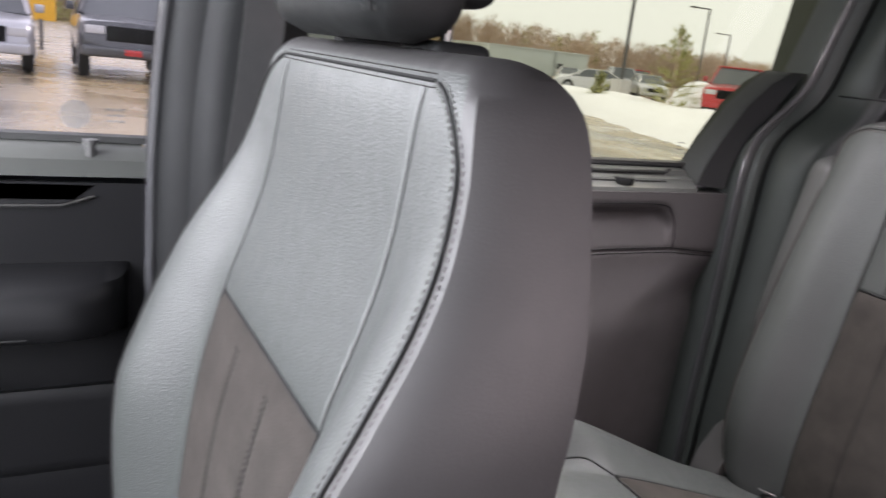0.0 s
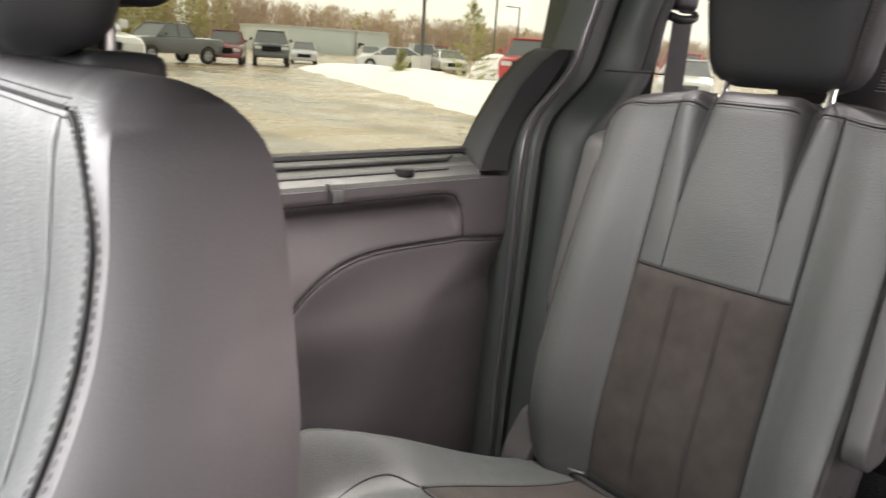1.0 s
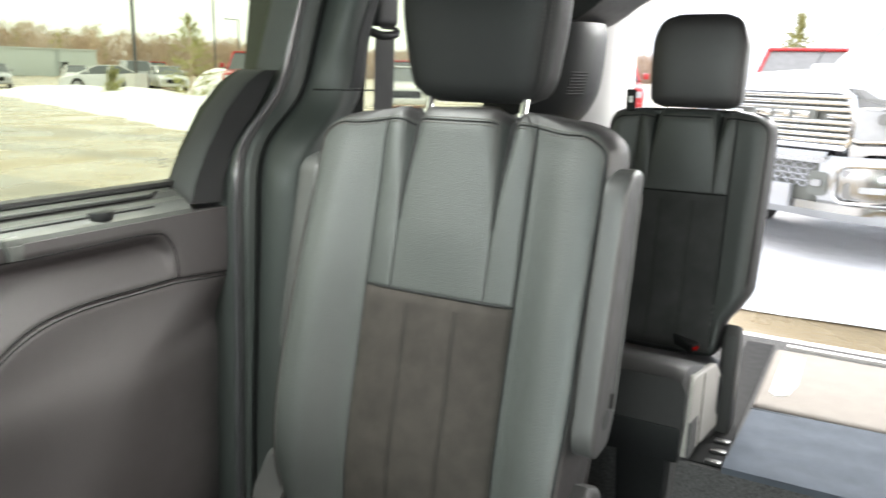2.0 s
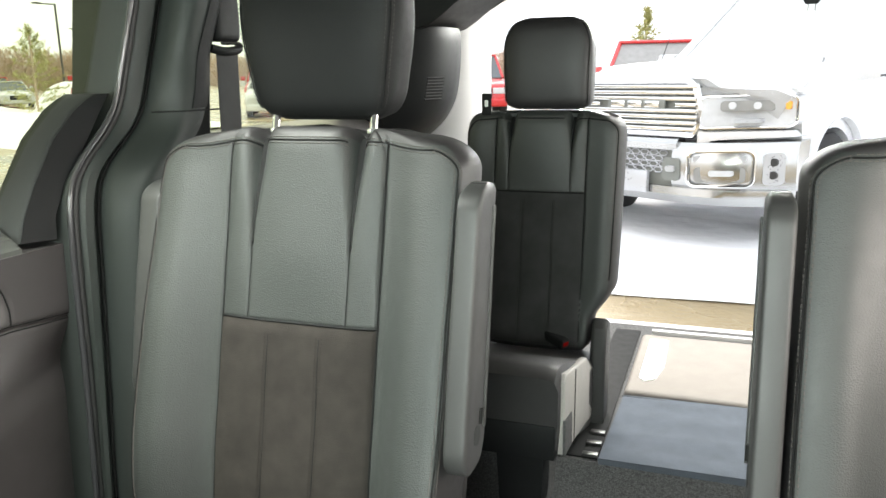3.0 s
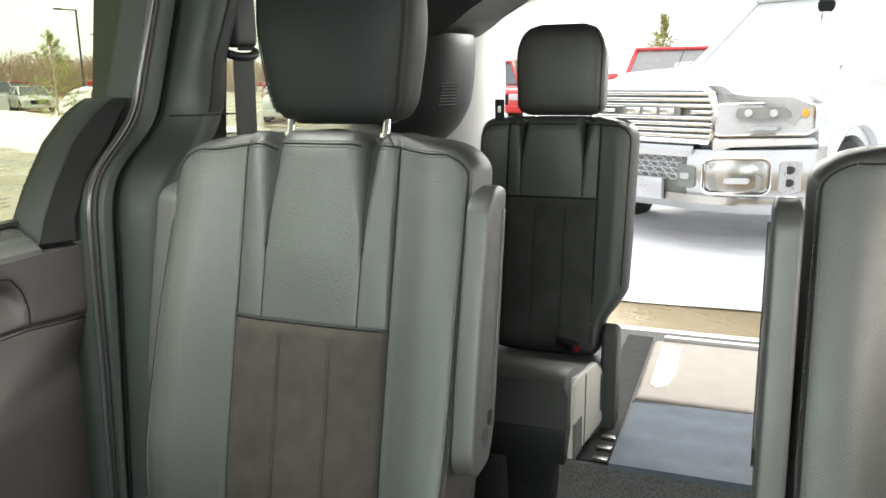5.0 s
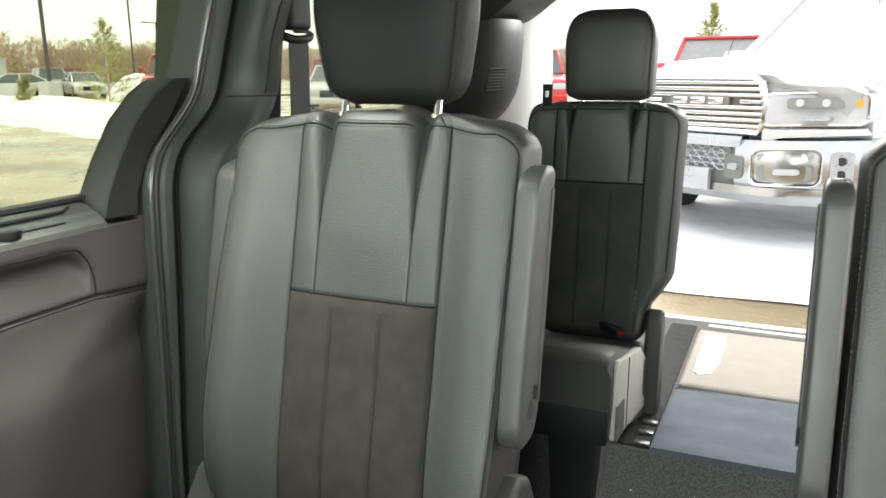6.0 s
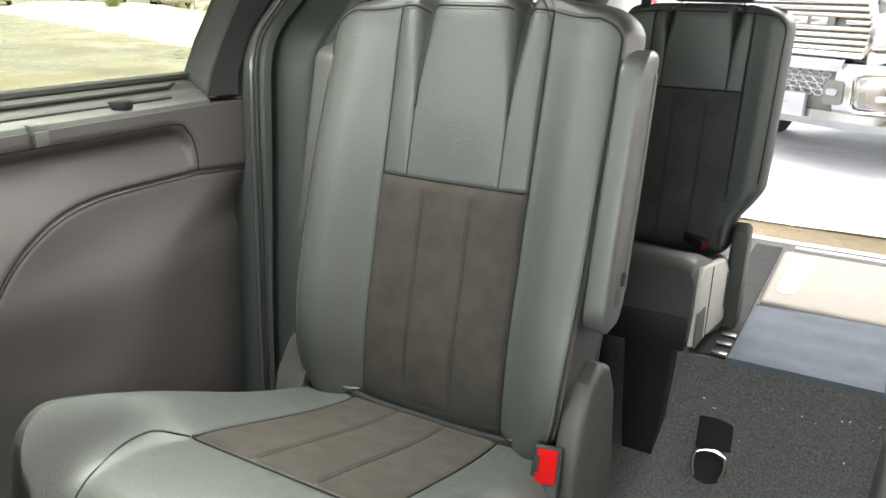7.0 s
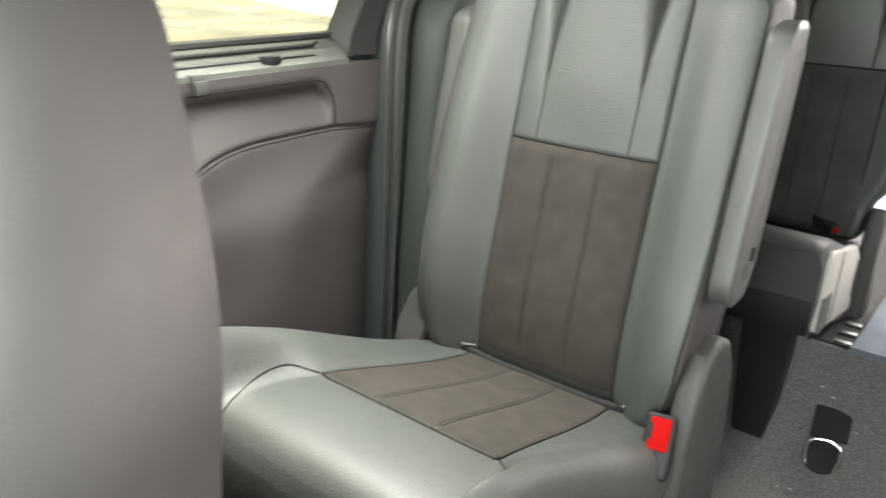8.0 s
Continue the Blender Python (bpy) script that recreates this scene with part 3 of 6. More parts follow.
def pane(name, sign, y0, y1, z0, z1, mat, label, lean0=0.0, lean1=0.0):
    """A side window that leans in towards the roof."""
    def x_at(z):
        return sign * (0.945 - 0.20 * (z - 0.83))
    thing_ob = thing(name, label, "window", kind="structure")
    ring = []
    for dx in (0, 0.005):
        ring.append([(x_at(z0) - sign * dx, y0, z0), (x_at(z0) - sign * dx, y1, z0), (x_at(z1) - sign * dx, y1 + lean1, z1), (x_at(z1) - sign * dx, y0 + lean0, z1)])
    part("pane", loft(ring), mat, thing_ob, smooth=False)
    return thing_ob


front_pane = pane("window_1", -1, -1.15, -0.135, 0.84, 1.26, CLEAR_GLASS, "front door window glass with faint etched mark", lean0=0.35, lean1=0.03)
part("etched_mark", tube([(-0.9305, -0.243, 0.876), (-0.9295, -0.243, 0.876)], 0.018, 32), FROST, front_pane, "round pale etched mark")
for k in range(3):
    part("etched_line", box(-0.9305, -0.208, 0.868 + 0.0075 * k, -0.9295, -0.186, 0.8705 + 0.0075 * k), FROST, front_pane, "small pale etched line")
slider_pane = pane("window_2", -1, -0.02, 0.97, 0.84, 1.26, TINT_GLASS, "dark tinted sliding door window", lean1=0.06)
for k, w in enumerate((0.016, 0.010, 0.018)):
    part("etched_line", box(-0.9275, 0.750, 0.874 + 0.006 * k, -0.9265, 0.750 + w, 0.8758 + 0.006 * k), FROST, slider_pane, "small pale etched line")
pane("window_3", -1, 1.04, 2.22, 0.84, 1.26, TINT_GLASS, "dark tinted rear quarter window", lean1=-0.05)
pane("window_4", 1, -1.15, -0.135, 0.84, 1.26, CLEAR_GLASS, "front door window glass on the driver's side", lean0=0.35)
pane("window_5", 1, -0.02, 0.97, 0.84, 1.26, TINT_GLASS, "dark tinted sliding door window on the driver's side")
pane("window_6", 1, 1.04, 2.22, 0.84, 1.26, TINT_GLASS, "dark tinted rear quarter window on the driver's side")
for nm, s in (("pillar_passenger", -1), ("pillar_driver", 1)):
    for y0, y1, lean in ((-0.145, -0.01, 0.03), (0.96, 1.05, 0.06), (2.20, 2.42, -0.05)):
        rings = []
        for z in (0.80, 1.0, 1.15, 1.30):
            x = 0.95 - 0.20 * (z - 0.83)
            k = lean * (z - 0.83) / 0.43
            rings.append([(s * x, y0 + k, z), (s * x, y1 + k, z), (s * (x - 0.03), y1 + k, z), (s * (x - 0.03), y0 + k, z)])
        shell_part(nm, loft(rings), VAN_PAINT, "dark painted window pillar", "pillar")
    rail = [(s * 0.855, y, z) for y, z in ((-0.82, 1.30), (0.5, 1.315), (2.30, 1.34))]
    shell_part("roof_rail", tube(rail, 0.055, 10), VAN_PAINT, "dark painted roof side rail", "van body")

# front: windscreen, dash and scuttle close the cabin ahead of the seats
wind = thing("window_7", "clear sloping windscreen", "window", kind="structure")
part("pane", loft([[(-0.78, -1.75, 0.82), (0.78, -1.75, 0.82), (0.68, -0.80, 1.33), (-0.68, -0.80, 1.33)], [(-0.78, -1.76, 0.825), (0.78, -1.76, 0.825), (0.68, -0.81, 1.335), (-0.68, -0.81, 1.335)]]), WIND_GLASS, wind, smooth=False)
for s in (-1, 1):
    shell_part("windscreen_pillar", tube([(s * 0.90, -1.75, 0.82), (s * 0.76, -0.80, 1.32)], 0.05, 10), VAN_PAINT, "dark windscreen pillar", "pillar")
shell_part("dashboard", loft([[(x, -1.75, -0.2), (x, -1.25, -0.05), (x, -1.12, 0.55), (x, -1.20, 0.72), (x, -1.45, 0.78), (x, -1.75, 0.81)] for x in (-0.93, -0.5, 0, 0.5, 0.93)]), PLASTIC_DARK, "black moulded dashboard", "dashboard")

# driver's side inner lining
shell_part("lining_driver", loft([[(0.86, y, 0.02), (0.88, y, 0.45), (0.87, y, 0.80), (0.92, y, 0.83), (0.945, y, 0.80), (0.945, y, 0.02)] for y in (-1.2, 0, 1.2, 2.40)]), DOOR_SKIN, "charcoal side lining", "wall lining")

# ---- sliding door ----
door = thing("door_1", "closed sliding door with charcoal moulded trim panel", "sliding door", (0, 0, 0), kind="structure")


def door_seam(y):
    u = (0.722 - y) / 0.40
    return 0.70 - 0.166 * u ** 5.6 if u > 0 else 0.70 + 0.012 * u / 0.29


def door_x(y, z):
    x = -0.868
    zs = door_seam(y)
    # hollow under the sill, deepest below its upper lip, running out towards the seam
    if z > zs:
        corner = math.hypot(max(0, y - 0.675), max(0, z - 0.732)) if (y > 0.675 or z > 0.732) else 0
        x -= 0.022 * smooth01(0.051, 0.030, corner) * min(1.0, (z - zs) / (0.775 - zs))
        x -= 0.003 * math.exp(-((corner - 0.051) / 0.003) ** 2)
    # the lower field swells towards a soft crease
    crease = 0.735 - 0.10 * smooth01(0.70, 0.58, z) - 0.62 * max(0.0, 0.62 - z)
    x += 0.024 * smooth01(0.70, 0.55, z) * smooth01(crease - 0.30, crease, y)
    x -= 0.066 * max(0.0, (y - crease) / (0.87 - crease)) ** 1.6 * smooth01(0.71, 0.60, z)
    x += 0.018 * smooth01(0.58, 0.40, y) * smooth01(0.45, 0.60, z) * smooth01(0.78, 0.66, z)
    x -= 0.02 * smooth01(0.25, 0.0, y)
    x -= 0.004 * math.exp(-(abs(z - zs) / 0.004) ** 2) if y > 0.29 else 0
    return x


ys = [-0.06 + 0.92 * i / 230 for i in range(231)]
rings = []
for y in ys:
    ring = [(door_x(y, 0.06 + 0.745 * k / 190), y, 0.06 + 0.745 * k / 190) for k in range(191)]
    rings.append(ring + [(-0.94, y, 0.805), (-0.94, y, 0.06)])
part("trim_panel", loft(rings), DOOR_SKIN, door)
for off in (0.004, -0.004):
    pts = [(door_x(y, door_seam(y) + off) + 0.0004, y, door_seam(y) + off) for y in [0.30 + 0.545 * i / 80 for i in range(81)]]
    part("seam_line", tube(pts, 0.0012, 5), SEAM, door, "dark seam line")
pts = [(0.727, 0.70), (0.726, 0.735), (0.712, 0.768), (0.675, 0.784), (0.5, 0.784), (0.2, 0.784), (-0.05, 0.784)]
pts = [(door_x(p.x, p.y) + 0.0006, p.x, p.y) for p in curve([(y, z, 0) for y, z in pts], 10)]
part("seam_line", tube(pts, 0.0014, 5), SEAM, door, "dark seam line")
sill = [(-0.868, 0.795), (-0.872, 0.812), (-0.885, 0.818), (-0.888, 0.826), (-0.905, 0.829), (-0.908, 0.838), (-0.928, 0.842), (-0.944, 0.842), (-0.944, 0.795)]
part("window_sill", prism(sill, "y", -0.06, 0.765, 0.003), SILL, door, "grey stepped window sill")
part("sill_groove", tube([(-0.906, -0.06, 0.834), (-0.906, 0.71, 0.834), (-0.912, 0.73, 0.838)], 0.0032, 6), SEAM, door, "dark sill groove")
part("sill_groove", tube([(-0.8865, -0.06, 0.8215), (-0.8865, 0.70, 0.8215)], 0.0016, 6), SEAM, door, "dark sill groove")
part("sill_groove", tube([(-0.9245, -0.06, 0.8435), (-0.9245, 0.765, 0.8435)], 0.0022, 6), SEAM, door, "dark sill groove")
part("window_seal", prism([(-0.926, 0.842), (-0.926, 0.850), (-0.934, 0.853), (-0.940, 0.842)], "y", -0.06, 0.86), RUBBER, door, "black rubber glass seal")
bm = prism([(-0.892, 0.585), (-0.892, 0.625), (-0.880, 0.622), (-0.873, 0.613), (-0.871, 0.605), (-0.873, 0.597), (-0.880, 0.588)], "z", 0.815, 0.8275, 0.002)
part("latch_tab", bm, PLASTIC_DARK, door, "small black latch tab")
bm = box(-0.880, 0.447, 0.800, -0.862, 0.473, 0.815, 0.003)
box(-0.867, 0.450, 0.786, -0.860, 0.470, 0.806, 0.002, bm=bm)
part("shade_hook", bm, SILL, door, "small grey sunshade hook")
# corner cap at the window's rear foot
rings = []
for z, ya, yb, xo in ((0.815, 0.770, 0.830, 0), (0.85, 0.782, 0.833, 0.0), (0.90, 0.806, 0.856, 0.004), (0.965, 0.844, 0.905, 0.012), (1.008, 0.885, 0.930, 0.02), (1.024, 0.908, 0.938, 0.026), (1.032, 0.924, 0.940, 0.03)):
    rings.append([(-0.937 + xo, ya - 0.008, z), (-0.896 + xo, ya + 0.004, z), (-0.890 + xo, ya + 0.009, z), (-0.868 + xo, yb - 0.004, z), (-0.872 + xo, yb, z), (-0.937 + xo, yb, z)])
part("corner_cap", loft(rings), CAP, door, "grey corner cap of the window")
# the cap's inner face gets a black sheet, its shade painted as colour
face = []
for r in rings:
    p, q = Vector(r[2]), Vector(r[3])
    off = Vector((q.y - p.y, p.x - q.x, 0)).normalized() * 0.0022
    face.append([p + off, q + off, q - off, p - off])
part("cap_face_shade", loft(face), PLASTIC_DARK, door, "black sheet for the shaded inner face of the corner cap")

# ---- pillar behind the sliding door ----


SEAL_Y = [(0.02, 0.812), (0.37, 0.818), (0.60, 0.828), (0.73, 0.831), (0.868, 0.838), (0.896, 0.846), (0.925, 0.862), (0.968, 0.913), (1.0, 0.940), (1.02, 0.949), (1.08, 0.959), (1.185, 0.976), (1.30, 0.996)]
GROOVE_Y = [(0.02, 0.828), (0.37, 0.838), (0.58, 0.853), (0.73, 0.864), (0.866, 0.873), (0.887, 0.880), (0.922, 0.898), (0.965, 0.958), (1.0, 0.986), (1.05, 0.996), (1.19, 1.018), (1.30, 1.036)]
EDGE_Y = [(0.02, 0.865), (0.48, 0.872), (0.68, 0.895), (0.82, 0.904), (0.880, 0.912), (0.918, 0.946), (0.97, 1.012), (1.02, 1.028), (1.045, 1.030), (1.08, 1.022), (1.19, 1.040), (1.30, 1.06)]


def soft_table(table, z):
    """The table's value, averaged over a short stretch so that its corners run smoothly."""
    return sum(lerp_table(table, z + 0.007 * k) for k in range(-4, 5)) / 9


def pillar_in(z):
    return 0.05 * smooth01(0.9, 1.3, z)


pil = thing("pillar_trim", "charcoal moulded pillar trim with glossy door seal", "pillar trim", kind="structure")
levels = [0.02 + 1.24 * i / 90 for i in range(91)]
rings, upper, groove, seal = [], [], [], []
for z in levels:
    o, a, g, c = pillar_in(z), soft_table(SEAL_Y, z), soft_table(GROOVE_Y, z), soft_table(EDGE_Y, z)
    rings.append([(-0.93, a + 0.002, z), (-0.862 + o, a + 0.004, z), (-0.845 + o, a + 0.012, z), (-0.833 + o, (a + g) / 2, z), (-0.828 + o, g - 0.006, z), (-0.833 + o, g + 0.004, z), (-0.93, g + 0.004, z)])
    upper.append([(-0.93, g + 0.014, z), (-0.838 + o, g + 0.014, z), (-0.826 + o, g + 0.011, z), (-0.806 + o, g + 0.4 * (c - g) - 0.002, z), (-0.786 + o, c - 0.016, z), (-0.774 + o, c - 0.010, z), (-0.766 + o, c - 0.001, z), (-0.763 + o, c + 0.012, z), (-0.763 + o, c + 0.030, z), (-0.770 + o * 0.7, c + 0.060, z), (-0.79 + o * 0.5, c + 0.075, z), (-0.93, c + 0.08, z)])
    groove.append((-0.831 + o, g + 0.007, z))
    seal.append((-0.846 + o, a, z))
part("cover", loft(rings), PILLAR, pil)
part("rear_cover", loft(upper), PILLAR, pil, "charcoal plastic pillar cover")
# black skin just proud of the cover, painting the shade behind the belt
recess = []
for z in [1.004 + 0.256 * i / 24 for i in range(25)]:
    o, c = pillar_in(z), soft_table(EDGE_Y, z) + 0.018 * smooth01(1.02, 1.20, z)
    recess.append([(-0.78 + o, c + 0.008, z), (-0.761 + o, c + 0.010, z), (-0.7605 + o, c + 0.030, z), (-0.7675 + o * 0.7, c + 0.061, z), (-0.788 + o * 0.5, c + 0.078, z), (-0.80 + o * 0.5, c + 0.07, z)])
part("recess_shade", loft(recess), PLASTIC_DARK, pil, "black sheet for the shaded belt guide recess")
part("door_seal", tube(seal, 0.0048, 10), STRIP, pil, "glossy black door seal")
lip = []
for i, (x, y, z) in enumerate(seal):
    p, q = seal[max(0, i - 1)], seal[min(len(seal) - 1, i + 1)]
    run = math.hypot(q[1] - p[1], q[2] - p[2])
    lip.append((x + 0.002, y + 0.008 * (q[2] - p[2]) / run, z - 0.008 * (q[1] - p[1]) / run))
part("seal_lip", tube(lip, 0.0045, 8), RUBBER, pil, "black rubber lip")
part("cover_groove", tube(groove, 0.0022, 6), SEAM, pil)
part("cover_joint", tube([(-0.81 + pillar_in(1.0), 0.990, 1.0), (-0.785 + pillar_in(1.0), 1.006, 1.0), (-0.765 + pillar_in(1.0), 1.020, 1.0), (-0.762 + pillar_in(1.0), 1.05, 1.0), (-0.770, 1.13, 0.998)], 0.0017, 6), SEAM, pil)
rings = []
for i in range(24):
    z = 0.62 + 0.64 * i / 23
    o = pillar_in(z)
    rings.append([(-0.87, 1.05, z), (-0.805 + 0.6 * o, 1.05, z), (-0.80 + 0.6 * o, 1.08, z), (-0.792 + 0.6 * o, 1.125, z), (-0.80 + 0.6 * o, 1.138, z), (-0.87, 1.138, z)])
part("belt_slot", loft(rings), PLASTIC_DARK, pil, "dark belt height adjuster cover")

# rear quarter lining with its window opening over it
rings = []
for y in [0.985 + 1.36 * i / 40 for i in range(41)]:
    b = 0.02 * math.sin((y - 0.98) * 2.3)
    rings.append([(-0.80 + b, y, 0.0), (-0.81 + b, y, 0.35), (-0.825 + b, y, 0.60), (-0.83 + b, y, 0.80), (-0.845 + b, y, 0.91), (-0.88, y, 0.940), (-0.93, y, 0.945), (-0.945, y, 0.85), (-0.945, y, 0.0)])
shell_part("lining_passenger", loft(rings), DOOR_SKIN, "charcoal rear quarter lining", "wall lining")

# rear pillar: dark pod with a vent, and the pale trim round the tailgate opening
POD_X = [(0.84, -0.80), (0.885, -0.735), (0.93, -0.692), (0.99, -0.664), (1.07, -0.652), (1.15, -0.648), (1.18, -0.655)]
rings = []
for i in range(29):
    z = 0.84 + 0.34 * i / 28
    x = lerp_table(POD_X, z)
    rings.append([(-0.93, 1.92, z), (-0.87, 1.925, z), (x - 0.095, 1.955, z), (x - 0.04, 1.995, z), (x - 0.012, 2.045, z), (x, 2.10, z), (x - 0.004, 2.16, z), (x - 0.02, 2.21, z), (x - 0.07, 2.26, z), (-0.90, 2.30, z), (-0.93, 2.30, z)])
pod = thing("rear_pod", "glossy dark rear pillar pod with slotted vent", "pillar trim", kind="structure")
part("cover", loft(rings), PLASTIC_DARK, pod)
for k in range(8):
    z = 0.982 + 0.0085 * k
    x = lerp_table(POD_X, z)
    part("vent_slat", tube([(x - 0.042, 1.9935, z), (x - 0.026, 2.0195, z), (x - 0.012, 2.0455, z)], 0.0028, 6), SEAM, pod)
outline = [(-0.93, 1.172), (-0.80, 1.170), (-0.71, 1.173), (-0.675, 1.184), (-0.64, 1.206), (-0.60, 1.236), (-0.553, 1.268), (-0.48, 1.30), (-0.48, 1.36), (-0.93, 1.36)]
shell_part("corner_trim", prism(outline, "y", 1.96, 2.28, 0.004), PLASTIC_DARK, "dark roof corner trim over the rear pillar", "trim")
rings = []
for i in range(61):
    z = 0.18 + 1.18 * i / 60
    inn = lerp_table([(1.18, 0.0), (1.23, 0.008), (1.26, 0.034), (1.28, 0.070), (1.30, 0.13), (1.36, 0.26)], z)
    rings.append([(-0.93, 2.30, z), (-0.80 + inn, 2.30, z), (-0.715 + inn, 2.335, z), (-0.655 + inn, 2.37, z), (-0.635 + inn, 2.41, z), (-0.655 + inn, 2.44, z), (-0.93, 2.44, z)])
for s, nm in ((1, "trim_passenger"), (-1, "trim_driver")):
    bm = loft([[(x * s, y, z) for x, y, z in r] for r in rings])
    shell_part(nm, bm, GREY_TRIM, "pale grey tailgate pillar trim", "pillar trim")
header = [(x, 2.34, 1.375 - 0.10 * max(0, abs(x) - 0.42) ** 1.7 * 2.2) for x in [-0.84 + 1.68 * i / 40 for i in range(41)]]
shell_part("tailgate_header", tube(header, 0.05, 10), PLASTIC_DARK, "dark tailgate header trim", "trim")
# open tailgate raised over the opening
gate = thing("tailgate", "raised open tailgate above the load opening", "tailgate", kind="structure")
part("panel", loft([[(x, 2.42, 1.42), (x, 3.35, 1.66), (x, 3.35, 1.72), (x, 2.42, 1.49)] for x in (-0.72, -0.3, 0.3, 0.72)]), VAN_PAINT, gate)
# scuff sill at the rear edge
bm = box(-0.66, 2.36, 0.17, 0.66, 2.47, 0.235, 0.012)
shell_part("rear_sill", bm, GREY_TRIM, "pale grey plastic rear sill plate", "sill")

# ---- second-row and third-row seats ----


def middle_seat(cx, mirror, label):
    seat = thing("captain_seat", label, "car seat", (cx, 0.80, 0), group="second-row seats")
    back = Back(0.335, 0.985,
                width=[(0.33, 0.212), (0.45, 0.239), (0.62, 0.247), (0.80, 0.245), (0.985, 0.242)],
                front=[(0.33, -0.03), (0.43, -0.025), (0.52, -0.011), (0.61, 0.010), (0.716, 0.034), (0.85, 0.066), (0.985, 0.095)],
                thick=[(0.33, 0.10), (0.6, 0.115), (0.985, 0.105)],
                bolster=[(0.33, 0.035), (0.5, 0.052), (0.7, 0.042), (0.985, 0.012)],
                seam=0.124, slit=0.078, insert=(0.37, 0.716), slit_z=0.822, side_round=0.085, corner=(0.055, 0.072))
    back.pleat, back.sag = 0.0115, (0.012, 0.016)
    back.edge, back.roll = 0.955, (0.88, 0.034)
    back.build(seat, LEATHER, LEATHER_SIDE, SUEDE, "black leather backrest", "dark brown suede backrest insert")
    back.edging(seat, 0.952, 0.37, gaps=(-0.36, -0.28, 0.28, 0.36))
    back.slit_gaps(seat)
    # padded rear shell, a little wider than the face
    rings = []
    for i in range(31):
        z = 0.30 + 0.63 * i / 30
        w = lerp_table([(0.30, 0.215), (0.45, 0.240), (0.62, 0.244), (0.80, 0.236), (0.93, 0.19)], z)
        y = lerp_table(back.front, z)
        e = min(1, (0.93 - z) / 0.05)
        t = 0.035 * math.sqrt(max(0.0, 1 - (1 - e) ** 2)) + 0.003
        yc = y + 0.075
        rings.append([(w * math.copysign(abs(math.cos(q)) ** 0.5, math.cos(q)), yc + t * math.sin(q), z) for q in [math.tau * k / 28 for k in range(28)]])
    part("back_shell", loft(rings), LEATHER_SIDE, seat, "black vinyl rear shell")
    posts(seat, 0, 0.08, 0.140, 0.972, 1.06, 0.25)
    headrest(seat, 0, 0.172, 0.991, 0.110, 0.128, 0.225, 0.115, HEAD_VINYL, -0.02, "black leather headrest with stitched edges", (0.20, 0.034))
    cushion(seat, -0.262, 0.255, -0.558, 0.03, 0.462, 0.345, 0.24, LEATHER, SUEDE, 0.132)
    m = -1 if mirror else 1
    arm(seat, *sorted((m * 0.249, m * 0.281)), ARM_PLASTIC, lambda z: -0.022 + 0.20 * (z - 0.58), 0.562, 0.920)
    arm(seat, *sorted((-m * 0.228, -m * 0.266)), ARM_PLASTIC, lambda z: 0.025 + 0.20 * (z - 0.58), 0.578, 0.905)
    # recliner covers by the hips
    for s, w, top in ((m, 0.268, 0.0), (-m, 0.268, -0.06)):
        pts = [(-0.115, 0.16), (0.085, 0.16), (0.09, 0.30), (0.068, 0.43 + top), (0.035, 0.485 + top), (-0.005, 0.503 + top), (-0.045, 0.488 + top), (-0.072, 0.44 + top), (-0.09, 0.35), (-0.105, 0.25)]
        a, b = sorted((s * (0.232 if s == m else 0.212), s * w))
        part("recliner_cover", prism(pts, "x", a, b, 0.015, 5), RECLINER, seat, "charcoal plastic recliner cover")
    part("seat_base", box(-0.21, -0.40, 0.0, 0.21, 0.0, 0.25, 0.02), PLASTIC_DARK, seat, "black seat base")
    # black tube laid in the crease to paint its shade
    part("crease_shade", tube(curve([(-0.205, -0.030, 0.357), (-0.1, -0.038, 0.351), (0, -0.038, 0.350), (0.1, -0.038, 0.351), (0.205, -0.030, 0.357)], 8), 0.0075, 8), SEAM, seat, "black tube for the shade between cushion and backrest")
    for s in (-1, 1):
        part("anchor_clip", tube(curve([(s * 0.15 - 0.02, -0.03, 0.362), (s * 0.15, -0.045, 0.366), (s * 0.15 + 0.02, -0.03, 0.362)], 6), 0.002, 6), STEEL, seat, "steel anchor clip")
    buckle = part("belt_buckle", box(-0.0195, -0.014, -0.055, 0.0205, 0.016, 0.033, 0.006, 3), PLASTIC_DARK, seat, "black belt buckle with red button")
    buckle.matrix_basis = pose(m * 0.231, -0.100, 0.376, -33, 0, 14 * m)
    part("release_button", box(-0.0135, -0.0175, -0.018, 0.0145, -0.010, 0.027, 0.003), RED_BUTTON, buckle, "red release button")
    part("buckle_slot", box(-0.0150, -0.0186, -0.004, -0.0090, -0.010, 0.018, 0.001), SEAM, buckle, "dark tongue slot")
    return seat


middle_seat(-0.455, False, "black leather captain's seat with brown suede insert")
middle_seat(0.424, True, "black leather captain's seat on the driver's side")


